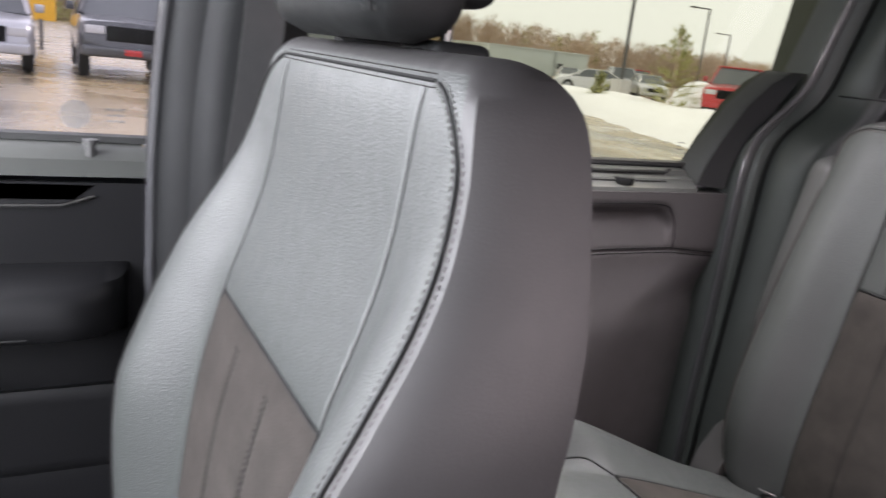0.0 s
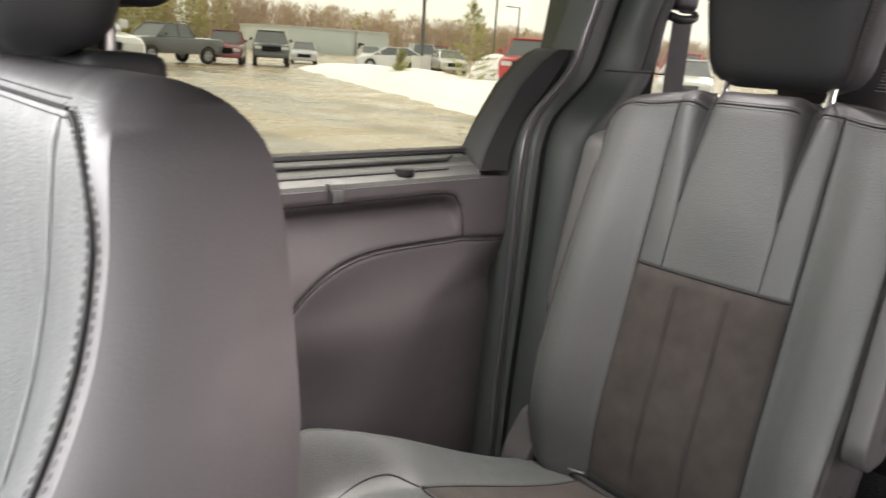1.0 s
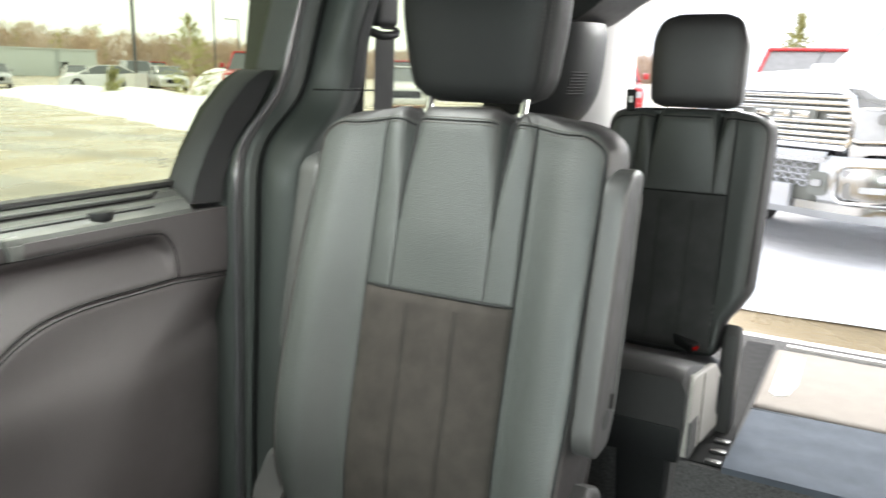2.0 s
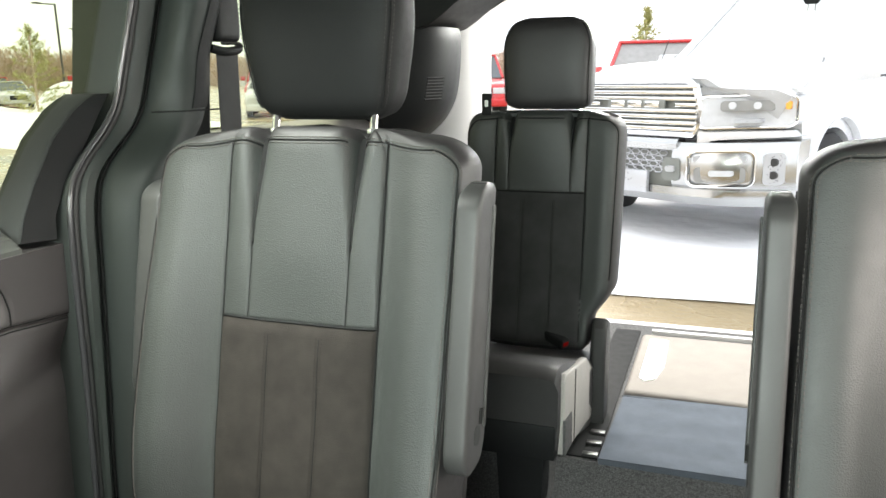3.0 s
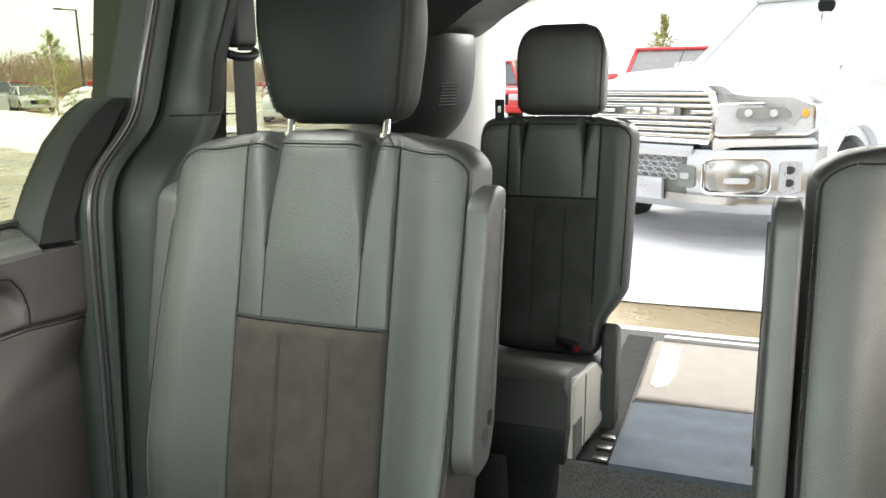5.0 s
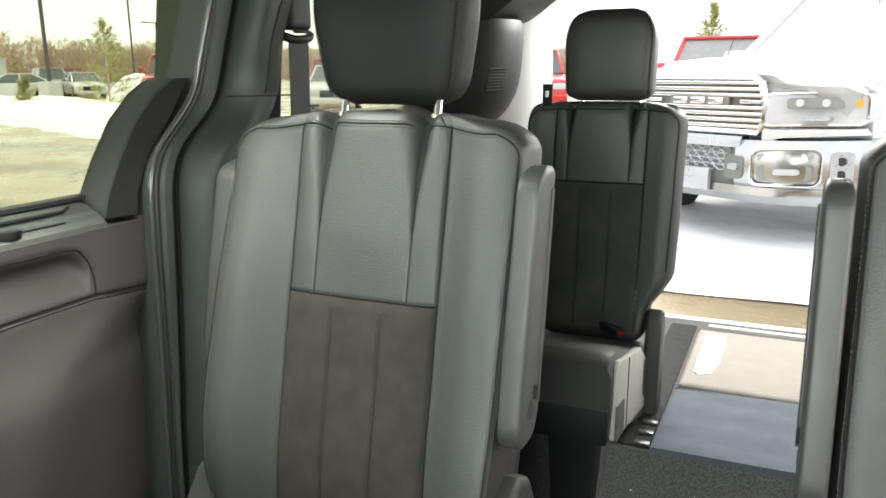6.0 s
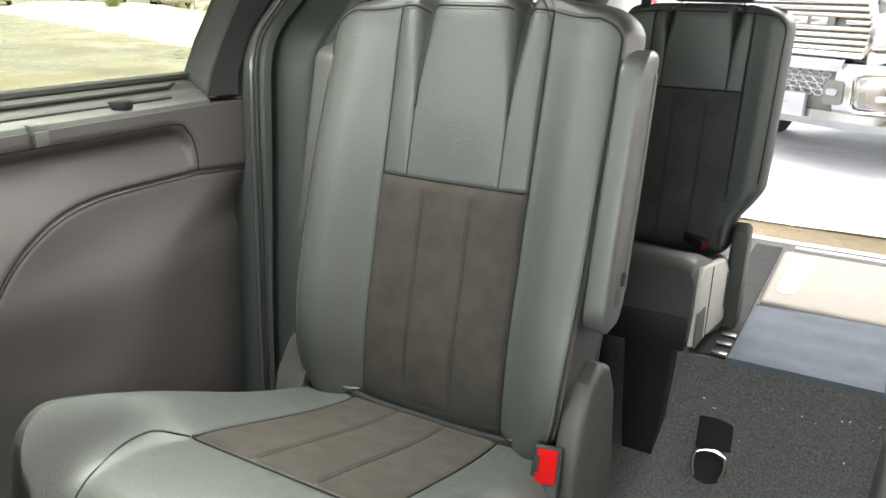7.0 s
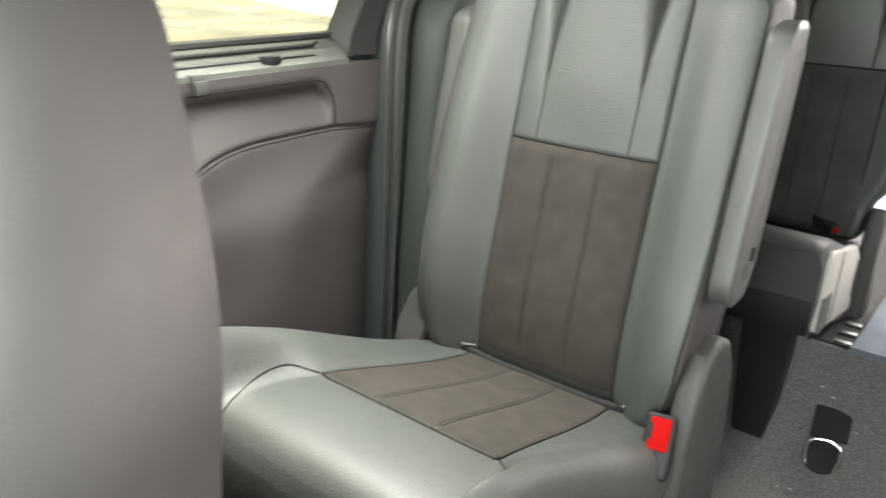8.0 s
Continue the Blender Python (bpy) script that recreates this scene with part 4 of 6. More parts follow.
def rear_seat():
    seat = thing("rear_seat", "black leather third-row seat with raised back", "car seat", (-0.311, 1.66, 0))
    back = Back(0.40, 0.965,
                width=[(0.40, 0.135), (0.48, 0.14), (0.53, 0.170), (0.57, 0.188), (0.965, 0.194)],
                front=[(0.40, -0.01), (0.6, 0.02), (0.78, 0.045), (0.965, 0.075)],
                thick=[(0.40, 0.10), (0.965, 0.09)],
                bolster=[(0.40, 0.012), (0.965, 0.008)],
                seam=0.109, slit=0.074, insert=(0.42, 0.777), slit_z=0.86)
    back.pleat, back.sag = 0.008, (0.006, 0.008)
    back.build(seat, LEATHER, LEATHER_SIDE, SHADED_SUEDE, "black leather backrest", "suede backrest insert with shade in its dark colour")
    back.edging(seat, 0.925, 0.58, gaps=(-0.42, -0.30, 0.30, 0.42))
    back.slit_gaps(seat)
    posts(seat, 0.011, 0.07, 0.12, 0.955, 1.02, 0.05)
    headrest(seat, 0.011, 0.10, 0.967, 0.103, 0.106, 0.208, 0.10, LEATHER_SIDE, 0.0, "black leather headrest", (0.13, 0.026), (0.34, 0.052))
    # cushion block, lower at the rear
    rings = []
    for i in range(21):
        t = i / 20
        y = -0.375 + 0.42 * t
        zt = 0.505 - 0.11 * smooth01(0, 1, t) - 0.02 * (1 - math.sqrt(max(0, 1 - max(0, (0.12 - t) / 0.12) ** 2)))
        zb = 0.335 - 0.12 * t
        xr = 0.139 + 0.012 * t
        rings.append([(-0.22, y, zt), (0.0, y, zt), (xr - 0.03, y, zt), (xr - 0.008, y, zt - 0.006), (xr, y, zt - 0.025), (xr, y, (zt + zb) / 2), (xr, y, zb + 0.06), (xr - 0.004, y, zb), (0.0, y, zb), (-0.22, y, zb)])
    part("cushion", loft(rings), LEATHER_SIDE, seat)
    part("cushion_base", box(-0.20, -0.379, 0.318, 0.1355, -0.2, 0.39, 0.006), PLASTIC_DARK, seat, "black lower cushion shell")
    side = [(-0.352, 0.322), (-0.352, 0.472), (-0.335, 0.484), (-0.10, 0.432), (-0.03, 0.385), (0.0, 0.33), (-0.02, 0.255), (-0.20, 0.295)]
    part("side_panel", prism(side, "x", 0.131, 0.148, 0.005, 3), GREY_VINYL, seat, "grey vinyl side panel")
    part("side_seam", tube([(0.1485, -0.25, 0.295), (0.1488, -0.245, 0.46)], 0.0012, 5), SEAM, seat)
    part("side_patch", prism([(-0.354, 0.320), (-0.354, 0.395), (-0.285, 0.385), (-0.28, 0.312)], "x", 0.145, 0.1505, 0.002), CARPET, seat, "black felt corner patch")
    pts = [(-0.02, 0.235), (0.055, 0.235), (0.065, 0.42), (0.05, 0.475), (0.02, 0.488), (-0.005, 0.47), (-0.02, 0.40)]
    part("recliner_cover", prism(pts, "x", 0.139, 0.176, 0.010, 3), RECLINER, seat, "charcoal plastic recliner cover")
    rings = []
    for z, h, y in ((0.34, 0.05, -0.33), (0.25, 0.046, -0.325), (0.12, 0.038, -0.33), (0.03, 0.028, -0.335), (0.0, 0.03, -0.335)):
        rings.append([(0.061 - h, y - 0.03, z), (0.061 + h, y - 0.03, z), (0.061 + h, y + 0.03, z), (0.061 - h, y + 0.03, z)])
    part("leg", loft(rings), PLASTIC_DARK, seat, "charcoal plastic seat leg", smooth=False)
    part("leg_web", prism([(-0.30, 0.325), (0.06, 0.30), (0.03, 0.27), (-0.20, 0.05), (-0.30, 0.03)], "x", 0.098, 0.104, 0.002), CARPET, seat, "carpeted web behind the leg")
    buckle = part("belt_buckle", box(-0.014, -0.04, -0.012, 0.014, 0.04, 0.012, 0.005, 3), PLASTIC_DARK, seat, "black belt buckle")
    tag = part("release_tab", box(-0.142, 0.055, 0.955, -0.118, 0.061, 1.006, 0.003), PLASTIC_DARK, seat, "black release tab with pale mark")
    part("tab_mark", box(-0.134, 0.0535, 0.975, -0.126, 0.0548, 0.990, 0.001), WHITE_PLASTIC, tag, "pale mark")
    buckle.matrix_basis = pose(0.05, -0.005, 0.438, 12, 0, 62)
    part("release_button", box(-0.009, -0.0415, -0.004, 0.009, -0.034, 0.006, 0.001), RED_BUTTON, buckle, "red release button")
    return seat


rear_seat()

# ---- front passenger seat ----


def front_seat():
    seat = thing("front_seat", "black leather front passenger seat with dark stitching", "car seat", (-0.44, -0.10, 0))
    back = Back(0.36, 1.0,
                width=[(0.36, 0.235), (0.55, 0.262), (0.78, 0.268), (0.85, 0.260), (0.90, 0.247), (0.94, 0.235), (0.97, 0.224), (1.0, 0.210)],
                front=[(0.36, -0.075), (0.55, -0.060), (0.65, -0.048), (0.77, -0.020), (0.81, -0.006), (0.855, 0.008), (0.895, 0.016), (0.93, 0.020), (0.96, 0.023), (1.0, 0.030)],
                thick=[(0.36, 0.15), (0.62, 0.132), (0.70, 0.118), (0.78, 0.102), (0.834, 0.091), (0.89, 0.082), (0.967, 0.077), (1.0, 0.072)],
                bolster=[(0.36, 0.03), (0.52, 0.055), (0.62, 0.062), (0.69, 0.052), (0.77, 0.038), (0.81, 0.030), (0.855, 0.018), (0.895, 0.008), (0.94, 0.002), (1.0, 0.0)],
                seam=0.150, slit=0.149, insert=(0.40, 0.752), slit_z=0.999, top_round=0.05, side_round=0.004, corner=(0.03, 0.02))
    back.edge, back.roll = 0.925, (0.89, 0.024)
    back.swell, back.groove = 0.0, 0.0006
    back.build(seat, LEATHER, LEATHER_SIDE, SUEDE, "black leather backrest", "grey suede backrest insert")
    back.edging(seat, 0.925, 0.45, rows=(-0.020, 0.020), thread=DARK_THREAD, bend=(0.052, 0.20))
    posts(seat, 0, 0.075, 0.075, 0.975, 1.09, 0.0, 0.0045, STEEL)
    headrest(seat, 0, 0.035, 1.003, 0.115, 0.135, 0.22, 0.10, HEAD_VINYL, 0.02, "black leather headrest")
    part("headrest_shell", box(-0.075, 0.070, 1.032, 0.075, 0.120, 1.16, 0.02, 4), PLASTIC_DARK, seat, "black headrest back shell")
    for sx in (-0.075, 0.075):
        part("headrest_bezel", box(sx - 0.032, 0.052, 0.985, sx + 0.032, 0.098, 1.007, 0.010, 4), PLASTIC_DARK, seat, "black headrest bezel")
    cushion(seat, -0.26, 0.26, -0.55, 0.0, 0.40, 0.36, 0.20, LEATHER, SUEDE, 0.14)
    part("seat_base", box(-0.22, -0.45, 0.0, 0.22, 0.0, 0.22, 0.02), PLASTIC_DARK, seat, "black seat base")
    return seat


passenger_seat = front_seat()
# unseen copy on the driver's side, added to block light towards the rear
tagged(copy_thing(passenger_seat, pose(0.445, -0.10, 0)), "unseen front seat on the driver's side, added to block light")

# ---- front door and B pillar ----
fdoor = thing("door_2", "closed front door with black armrest and trim", "door", kind="structure")
rings = []
for i in range(81):
    y = -1.15 + 0.99 * i / 80
    e = math.sqrt(max(0.0, 1 - max(0.0, (y + 0.27) / 0.085) ** 2)) if y > -0.27 else 1.0
    ring = []
    for k in range(71):
        z = 0.10 + 0.70 * k / 70
        x = -0.882 + 0.006 * smooth01(0.40, 0.42, z)
        x += 0.012 * smooth01(0.525, 0.545, z) * smooth01(0.70, 0.60, z) * (0.3 + 0.7 * e)
        if 0.615 < z < 0.70:
            q = (z - 0.6575) / 0.0425
            x += 0.085 * e * math.sqrt(max(0, 1 - q * q * q * q))
        x -= 0.006 * math.exp(-((z - 0.408) / 0.004) ** 2) + 0.006 * math.exp(-((z - 0.53) / 0.004) ** 2)
        ring.append((x, y, z))
    rings.append(ring + [(-0.945, y, 0.80), (-0.945, y, 0.10)])
part("trim_panel", loft(rings), BLACK_DOOR, fdoor)
pts = [(-0.7815 - 0.0, y, 0.637) for y in (-1.14, -0.8, -0.5, -0.30)]
part("seam_line", tube(pts, 0.0014, 5), SEAM, fdoor, "dark armrest seam")
part("dark_inlay", prism([(-1.1, 0.776), (-0.245, 0.776), (-0.215, 0.800), (-1.1, 0.806)], "x", -0.888, -0.876, 0.003), GLOSS_BLACK, fdoor, "gloss black inlay")
part("chrome_strip", tube([(-0.874, -1.1, 0.768), (-0.874, -0.26, 0.772), (-0.874, -0.225, 0.784)], 0.003, 8), CHROME, fdoor, "thin chrome strip")
part("window_sill", prism([(-0.872, 0.808), (-0.876, 0.828), (-0.89, 0.838), (-0.94, 0.842), (-0.94, 0.80)], "y", -1.15, -0.163, 0.002), SILL, fdoor, "grey window sill")
bm = tube([(-0.885, -0.228, 0.83), (-0.885, -0.228, 0.848)], 0.006, 10)
tube([(-0.885, -0.228, 0.846), (-0.885, -0.228, 0.852)], 0.009, 10, bm)
part("lock_knob", bm, PLASTIC, fdoor, "small grey lock knob")
part("window_seal", prism([(-0.928, 0.842), (-0.928, 0.850), (-0.94, 0.852), (-0.945, 0.842)], "y", -1.15, -0.15), RUBBER, fdoor, "black rubber glass seal")

bp = thing("pillar_trim", "charcoal B-pillar trim beside the front seat", "pillar trim", kind="structure")
section = [(-0.90, -0.165), (-0.858, -0.155), (-0.838, -0.14), (-0.832, -0.12), (-0.815, -0.108), (-0.805, -0.09), (-0.805, -0.03), (-0.82, 0.0), (-0.90, 0.01)]
rings = []
for i in range(30):
    z = 0.05 + 1.25 * i / 29
    rings.append([(x + 0.06 * smooth01(0.9, 1.3, z), y + 0.03 * smooth01(0.8, 1.3, z) + 0.02 * smooth01(0.75, 0.4, z), z) for x, y in section])
part("cover", loft(rings), PLASTIC_DARK, bp)
part("door_seal", tube([(-0.862 + 0.06 * smooth01(0.9, 1.3, z), -0.160 + 0.03 * smooth01(0.8, 1.3, z), z) for z in [0.1 + 1.15 * i / 30 for i in range(31)]], 0.007, 8), STRIP, bp, "black door seal")


def strap(name, label, pts, width, axis, category="seat belt"):
    """Flat belt webbing along points, its width along the axis."""
    w = Vector(axis).normalized() * (width / 2)
    rings = []
    path = curve(pts, 6)
    for i, p in enumerate(path):
        d = (path[min(i + 1, len(path) - 1)] - path[max(i - 1, 0)]).normalized()
        t = d.cross(w).normalized() * 0.0008
        rings.append([p - w + t, p + w + t, p + w - t, p - w - t])
    th = thing(name, label, category)
    part("webbing", loft(rings), WEBBING, th)
    return th


belt = strap("seat_belt", "black belt webbing hanging by the front door pillar", [(-0.765, -0.045, 1.24), (-0.785, -0.05, 1.0), (-0.795, -0.07, 0.75), (-0.79, -0.08, 0.45), (-0.80, -0.08, 0.15)], 0.048, (0, 1, 0))
belt = strap("seat_belt", "black belt webbing through a steel ring", [(-0.748, 1.136, 1.105), (-0.750, 1.134, 0.95), (-0.752, 1.13, 0.80), (-0.755, 1.12, 0.5), (-0.76, 1.11, 0.10)], 0.048, (0.25, 1, 0))
ring = part("guide_ring", tube(curve([(-0.765, 1.088, 1.095), (-0.765, 1.082, 1.112), (-0.762, 1.086, 1.130), (-0.752, 1.105, 1.135)], 6), 0.005, 8), CHROME, belt, "bright steel belt guide loop")
part("guide_bar", tube(curve([(-0.752, 1.094, 1.104), (-0.745, 1.115, 1.099), (-0.742, 1.136, 1.099), (-0.742, 1.160, 1.102), (-0.746, 1.172, 1.108)], 6), 0.008, 10), PLASTIC_DARK, belt, "black belt guide bar")
part("guide_pin", tube([(-0.740, 1.112, 1.112), (-0.738, 1.162, 1.113)], 0.003, 8), CHROME, belt, "bright guide edge")
part("anchor", box(-0.775, 1.102, 1.115, -0.740, 1.176, 1.215, 0.014, 4), PLASTIC_DARK, belt, "black belt anchor cover")
part("scuff", box(-0.0002, -0.008, -0.0012, 0.0002, 0.008, 0.0012), WHITE_PLASTIC, bpy.data.objects["front_seat"]).matrix_basis = pose(0.2475, 0.055, 0.857, 30)
hang = strap("seat_belt", "black belt hanging from the roof with its tongue", [(0.285, 2.25, 1.33), (0.286, 2.25, 1.27), (0.287, 2.25, 1.225)], 0.036, (1, 0, 0))
part("tongue", loft([[(0.287 - w, 2.244, z), (0.287 + w, 2.244, z), (0.287 + w, 2.256, z), (0.287 - w, 2.256, z)] for z, w in ((1.238, 0.021), (1.222, 0.020), (1.214, 0.014))]), PLASTIC_DARK, hang, "black belt tongue")
part("tongue_loop", tube([(0.278, 2.25, 1.215), (0.278, 2.25, 1.193), (0.296, 2.25, 1.193), (0.296, 2.25, 1.215)], 0.0025, 6), STEEL, hang, "steel tongue loop")

# ---- load floor ----
matt = thing("floor_mat", "blue-grey carpet mat over the stowed seat", "floor mat", (0, 0, 0))
rings = []
for i in range(31):
    t = i / 30
    y = 1.456 + 0.351 * t
    rings.append([(-0.118 + 0.01 * t, y, 0.234 + 0.001 * math.sin(i * 0.9)), (-0.118 + 0.01 * t, y, 0.248), (0.2, y, 0.250 + 0.003 * math.sin(i * 0.7)), (0.62, y, 0.248), (0.62, y, 0.234)])
part("pad", loft(rings), MAT_CARPET, matt)
fold = thing("stowed_seat_panel", "beige-grey carpeted back of a stowed rear seat", "seat panel", (0, 0, 0))
bm = box(-0.112, 1.83, 0.20, 0.62, 2.30, 0.250, 0.018, 4)
part("panel", bm, PANEL_CARPET, fold)
part("crease", tube([(-0.112, 1.80, 0.2475), (0.62, 1.80, 0.2495)], 0.002, 6), SEAM, fold)
cut = [(-0.083, 2.245), (-0.028, 2.245), (-0.025, 2.02), (-0.04, 1.925), (-0.068, 1.905), (-0.083, 1.925)]
part("strap_plate", prism(cut, "z", 0.247, 0.2535, 0.002), WHITE_PLASTIC, fold, "white plastic release plate")
crumbs = bmesh.new()
random.seed(21)
for k in range(46):
    x, y = random.uniform(-0.16, 0.42), random.uniform(1.1, 1.46) if k % 3 else random.uniform(1.40, 1.45)
    z = lerp_table([(1.18, 0.0), (1.24, 0.012), (1.43, 0.185), (1.475, 0.205)], y) if y > 1.18 else 0.0
    e = random.uniform(0.0006, 0.0015)
    box(x - e * random.uniform(0.5, 1.6), y - e, z, x + e, y + e * random.uniform(0.5, 1.5), z + e, bm=crumbs)
tagged(bm_object("snow_crumbs", crumbs, WHITE_PLASTIC, False), "tiny white crumbs of snow on the carpet", "snow crumbs", kind="stuff")
anchor = thing("floor_anchor", "steel floor anchor loop in a dark recess", "floor anchor", (-0.103, 1.303, 0.070))
anchor.matrix_basis = pose(-0.103, 1.303, 0.070, 42.3, 0, 8)
bm = tube([(0, 0, -0.01), (0, 0, 0.0025)], 0.036, 24)
part("recess", bm, SEAM, anchor, "dark round recess")
part("slot", box(-0.030, 0.036, -0.01, 0.040, 0.105, 0.0022, 0.004), SEAM, anchor, "dark carpet slot")
part("loop", tube(curve([(-0.026, -0.024, 0.002), (-0.031, 0.0, 0.008), (-0.026, 0.022, 0.013), (0.0, 0.030, 0.015), (0.026, 0.022, 0.013), (0.031, 0.0, 0.008), (0.024, -0.026, 0.002)], 6), 0.0038, 10), CHROME, anchor, "steel loop")
hinge = thing("seat_mount", "pale metal seat mount beside the stowed seat", "seat mount", (0, 0, 0))
for k in range(3):
    part("mount_leaf", box(-0.155, 1.47 + 0.055 * k, 0.239, -0.122, 1.485 + 0.055 * k, 0.247, 0.002), STEEL, hinge)
part("side_flap", loft([[(-0.20, 1.33, 0.02), (-0.155, 1.33, 0.10), (-0.15, 1.335, 0.10), (-0.19, 1.335, 0.0)], [(-0.20, 1.65, 0.18), (-0.155, 1.65, 0.235), (-0.15, 1.65, 0.23), (-0.19, 1.65, 0.17)]]), CARPET, hinge, "carpeted flap")
# flat black strip: the well's black plastic and its shadow in one colour
part("well_shade", box(-0.20, 1.47, 0.230, -0.121, 2.355, 0.2395, 0.002), SEAM, fold, "black strip for the dark, shaded stowage well")
part("trim_bar", box(-0.085, 2.315, 0.243, 0.35, 2.335, 0.256, 0.004), GREY_TRIM, fold, "pale trim bar")

# ---- outside: materials ----


def wet_asphalt():
    """Tan gritty asphalt with long dark wheel tracks and pale slush."""
    m, nt, b = node_mat("wet_tan_asphalt", 0.55)
    n, l = nt.nodes, nt.links
    tc = n.new("ShaderNodeTexCoord")
    mp = n.new("ShaderNodeMapping")
    mp.inputs["Rotation"].default_value = (0, 0, radians(-62))
    mp.inputs["Scale"].default_value = (0.05, 0.55, 1)
    l.new(tc.outputs["Object"], mp.inputs["Vector"])

    def noise_tex(scale, vec, detail=5):
        t = n.new("ShaderNodeTexNoise")
        t.inputs["Scale"].default_value, t.inputs["Detail"].default_value = scale, detail
        l.new(vec, t.inputs["Vector"])
        return t.outputs["Fac"]

    def limits(v, a, b_):
        r = n.new("ShaderNodeMapRange")
        r.inputs["From Min"].default_value, r.inputs["From Max"].default_value = a, b_
        l.new(v, r.inputs["Value"])
        return r.outputs[0]

    def blend(f, a, b_):
        x = n.new("ShaderNodeMix")
        x.data_type = "RGBA"
        l.new(f, x.inputs[0])
        for v, k in ((a, 6), (b_, 7)):
            if isinstance(v, tuple):
                x.inputs[k].default_value = (*v, 1)
            else:
                l.new(v, x.inputs[k])
        return x.outputs[2]

    base = blend(noise_tex(0.5, tc.outputs["Object"]), (0.26, 0.195, 0.105), (0.40, 0.315, 0.185))
    dark = blend(limits(noise_tex(1.0, mp.outputs[0], 6), 0.56, 0.64), base, (0.21, 0.175, 0.125))
    pale = blend(limits(noise_tex(2.3, mp.outputs[0], 7), 0.66, 0.74), dark, (0.48, 0.435, 0.355))
    l.new(pale, b.inputs["Base Color"])
    l.new(limits(noise_tex(0.9, tc.outputs["Object"]), 0.2, 1.4), b.inputs["Roughness"])
    bump = n.new("ShaderNodeBump")
    bump.inputs["Strength"].default_value, bump.inputs["Distance"].default_value = 0.5, 0.01
    l.new(noise_tex(30, tc.outputs["Object"]), bump.inputs["Height"])
    l.new(bump.outputs[0], b.inputs["Normal"])
    return m


ASPHALT = wet_asphalt()
SNOW = surface("packed_snow", (0.86, 0.865, 0.875), 0.8, grain=0.4, grain_scale=2.2, vary=0.12, vary_scale=1.2, distance=0.15)
WHITE_PAINT = surface("dirty_white_paint", (0.56, 0.565, 0.57), 0.25, coat=0.8, vary=0.03)
# chrome with a darker base, in place of dark reflections of its surroundings
DARKENED_CHROME = surface("darkened_chrome", (0.42, 0.42, 0.41), 0.22, metal=1.0, vary=0.2, vary_scale=4, rough_vary=0.08)
SILVER_PAINT = surface("silver_paint", (0.42, 0.43, 0.45), 0.3, metal=0.4, coat=0.8, vary=0.03)
DARK_PAINT = surface("dark_grey_paint", (0.045, 0.05, 0.055), 0.28, coat=0.8, vary=0.05)
RED_PAINT = surface("red_paint", (0.50, 0.025, 0.025), 0.28, coat=0.6, vary=0.05)
MAROON_PAINT = surface("maroon_paint", (0.16, 0.025, 0.035), 0.28, coat=0.8, vary=0.05)
# opaque glass colour, lightened to paint in the sky's reflection
CAR_GLASS = surface("car_glass", (0.10, 0.11, 0.115), 0.08, vary=0.1, rough_vary=0.02)
TRUCK_DARK = surface("grey_grille_plastic", (0.17, 0.18, 0.165), 0.5, vary=0.1)
LENS_GREY = surface("grey_lens", (0.26, 0.26, 0.25), 0.1, vary=0.2, vary_scale=12, rough_vary=0.03)
# paler still: a bright sky reflection put into the glass colour
PALE_GLASS = surface("pale_glass", (0.44, 0.46, 0.46), 0.06, vary=0.05, rough_vary=0.02)
LAMP_LENS = surface("lamp_lens", (0.52, 0.53, 0.54), 0.12, vary=0.15, vary_scale=20)
TYRE = surface("tyre_rubber", (0.02, 0.02, 0.02), 0.8, vary=0.2)
CLADDING = surface("pale_metal_cladding", (0.52, 0.57, 0.565), 0.5, vary=0.06)
POLE = surface("dark_pole", (0.07, 0.07, 0.07), 0.5, vary=0.1)
CONCRETE = surface("concrete", (0.5, 0.49, 0.47), 0.85, grain=0.4, grain_scale=40, vary=0.15, distance=0.005)
AMBER = surface("amber_lens", (0.8, 0.35, 0.05), 0.2, vary=0.05)
BARK = surface("bare_twigs", (0.50, 0.385, 0.30), 0.9, vary=0.35, vary_scale=0.05)
NEEDLES = surface("pine_needles", (0.36, 0.36, 0.14), 0.85, vary=0.4, vary_scale=1.5)
YELLOW = surface("yellow_sign", (0.75, 0.42, 0.04), 0.5, vary=0.05)


def ground_z(x, y):
    d = math.hypot(max(0, abs(x) - 1.2), max(0, abs(y - 0.3) - 2.4))
    return -0.34 + 0.12 * smooth01(0.4, 3.4, d) - 0.0075 * max(0, min(-x, 140) - 8)


bm = bmesh.new()
xs = [-2500, -900, -400, -160, -80, -50, -36, -28, -22, -18, -15] + [-13 + 0.65 * i for i in range(41)] + [15, 18, 22, 30, 50, 120, 400, 900, 2500]
grid = [[bm.verts.new((x, y, ground_z(x, y))) for y in xs] for x in xs]
for i in range(len(xs) - 1):
    for j in range(len(xs) - 1):
        bm.faces.new((grid[i][j], grid[i + 1][j], grid[i + 1][j + 1], grid[i][j + 1]))
tagged(bm_object("ground", bm, ASPHALT), "wet tan asphalt car park with slush", "ground", kind="structure")


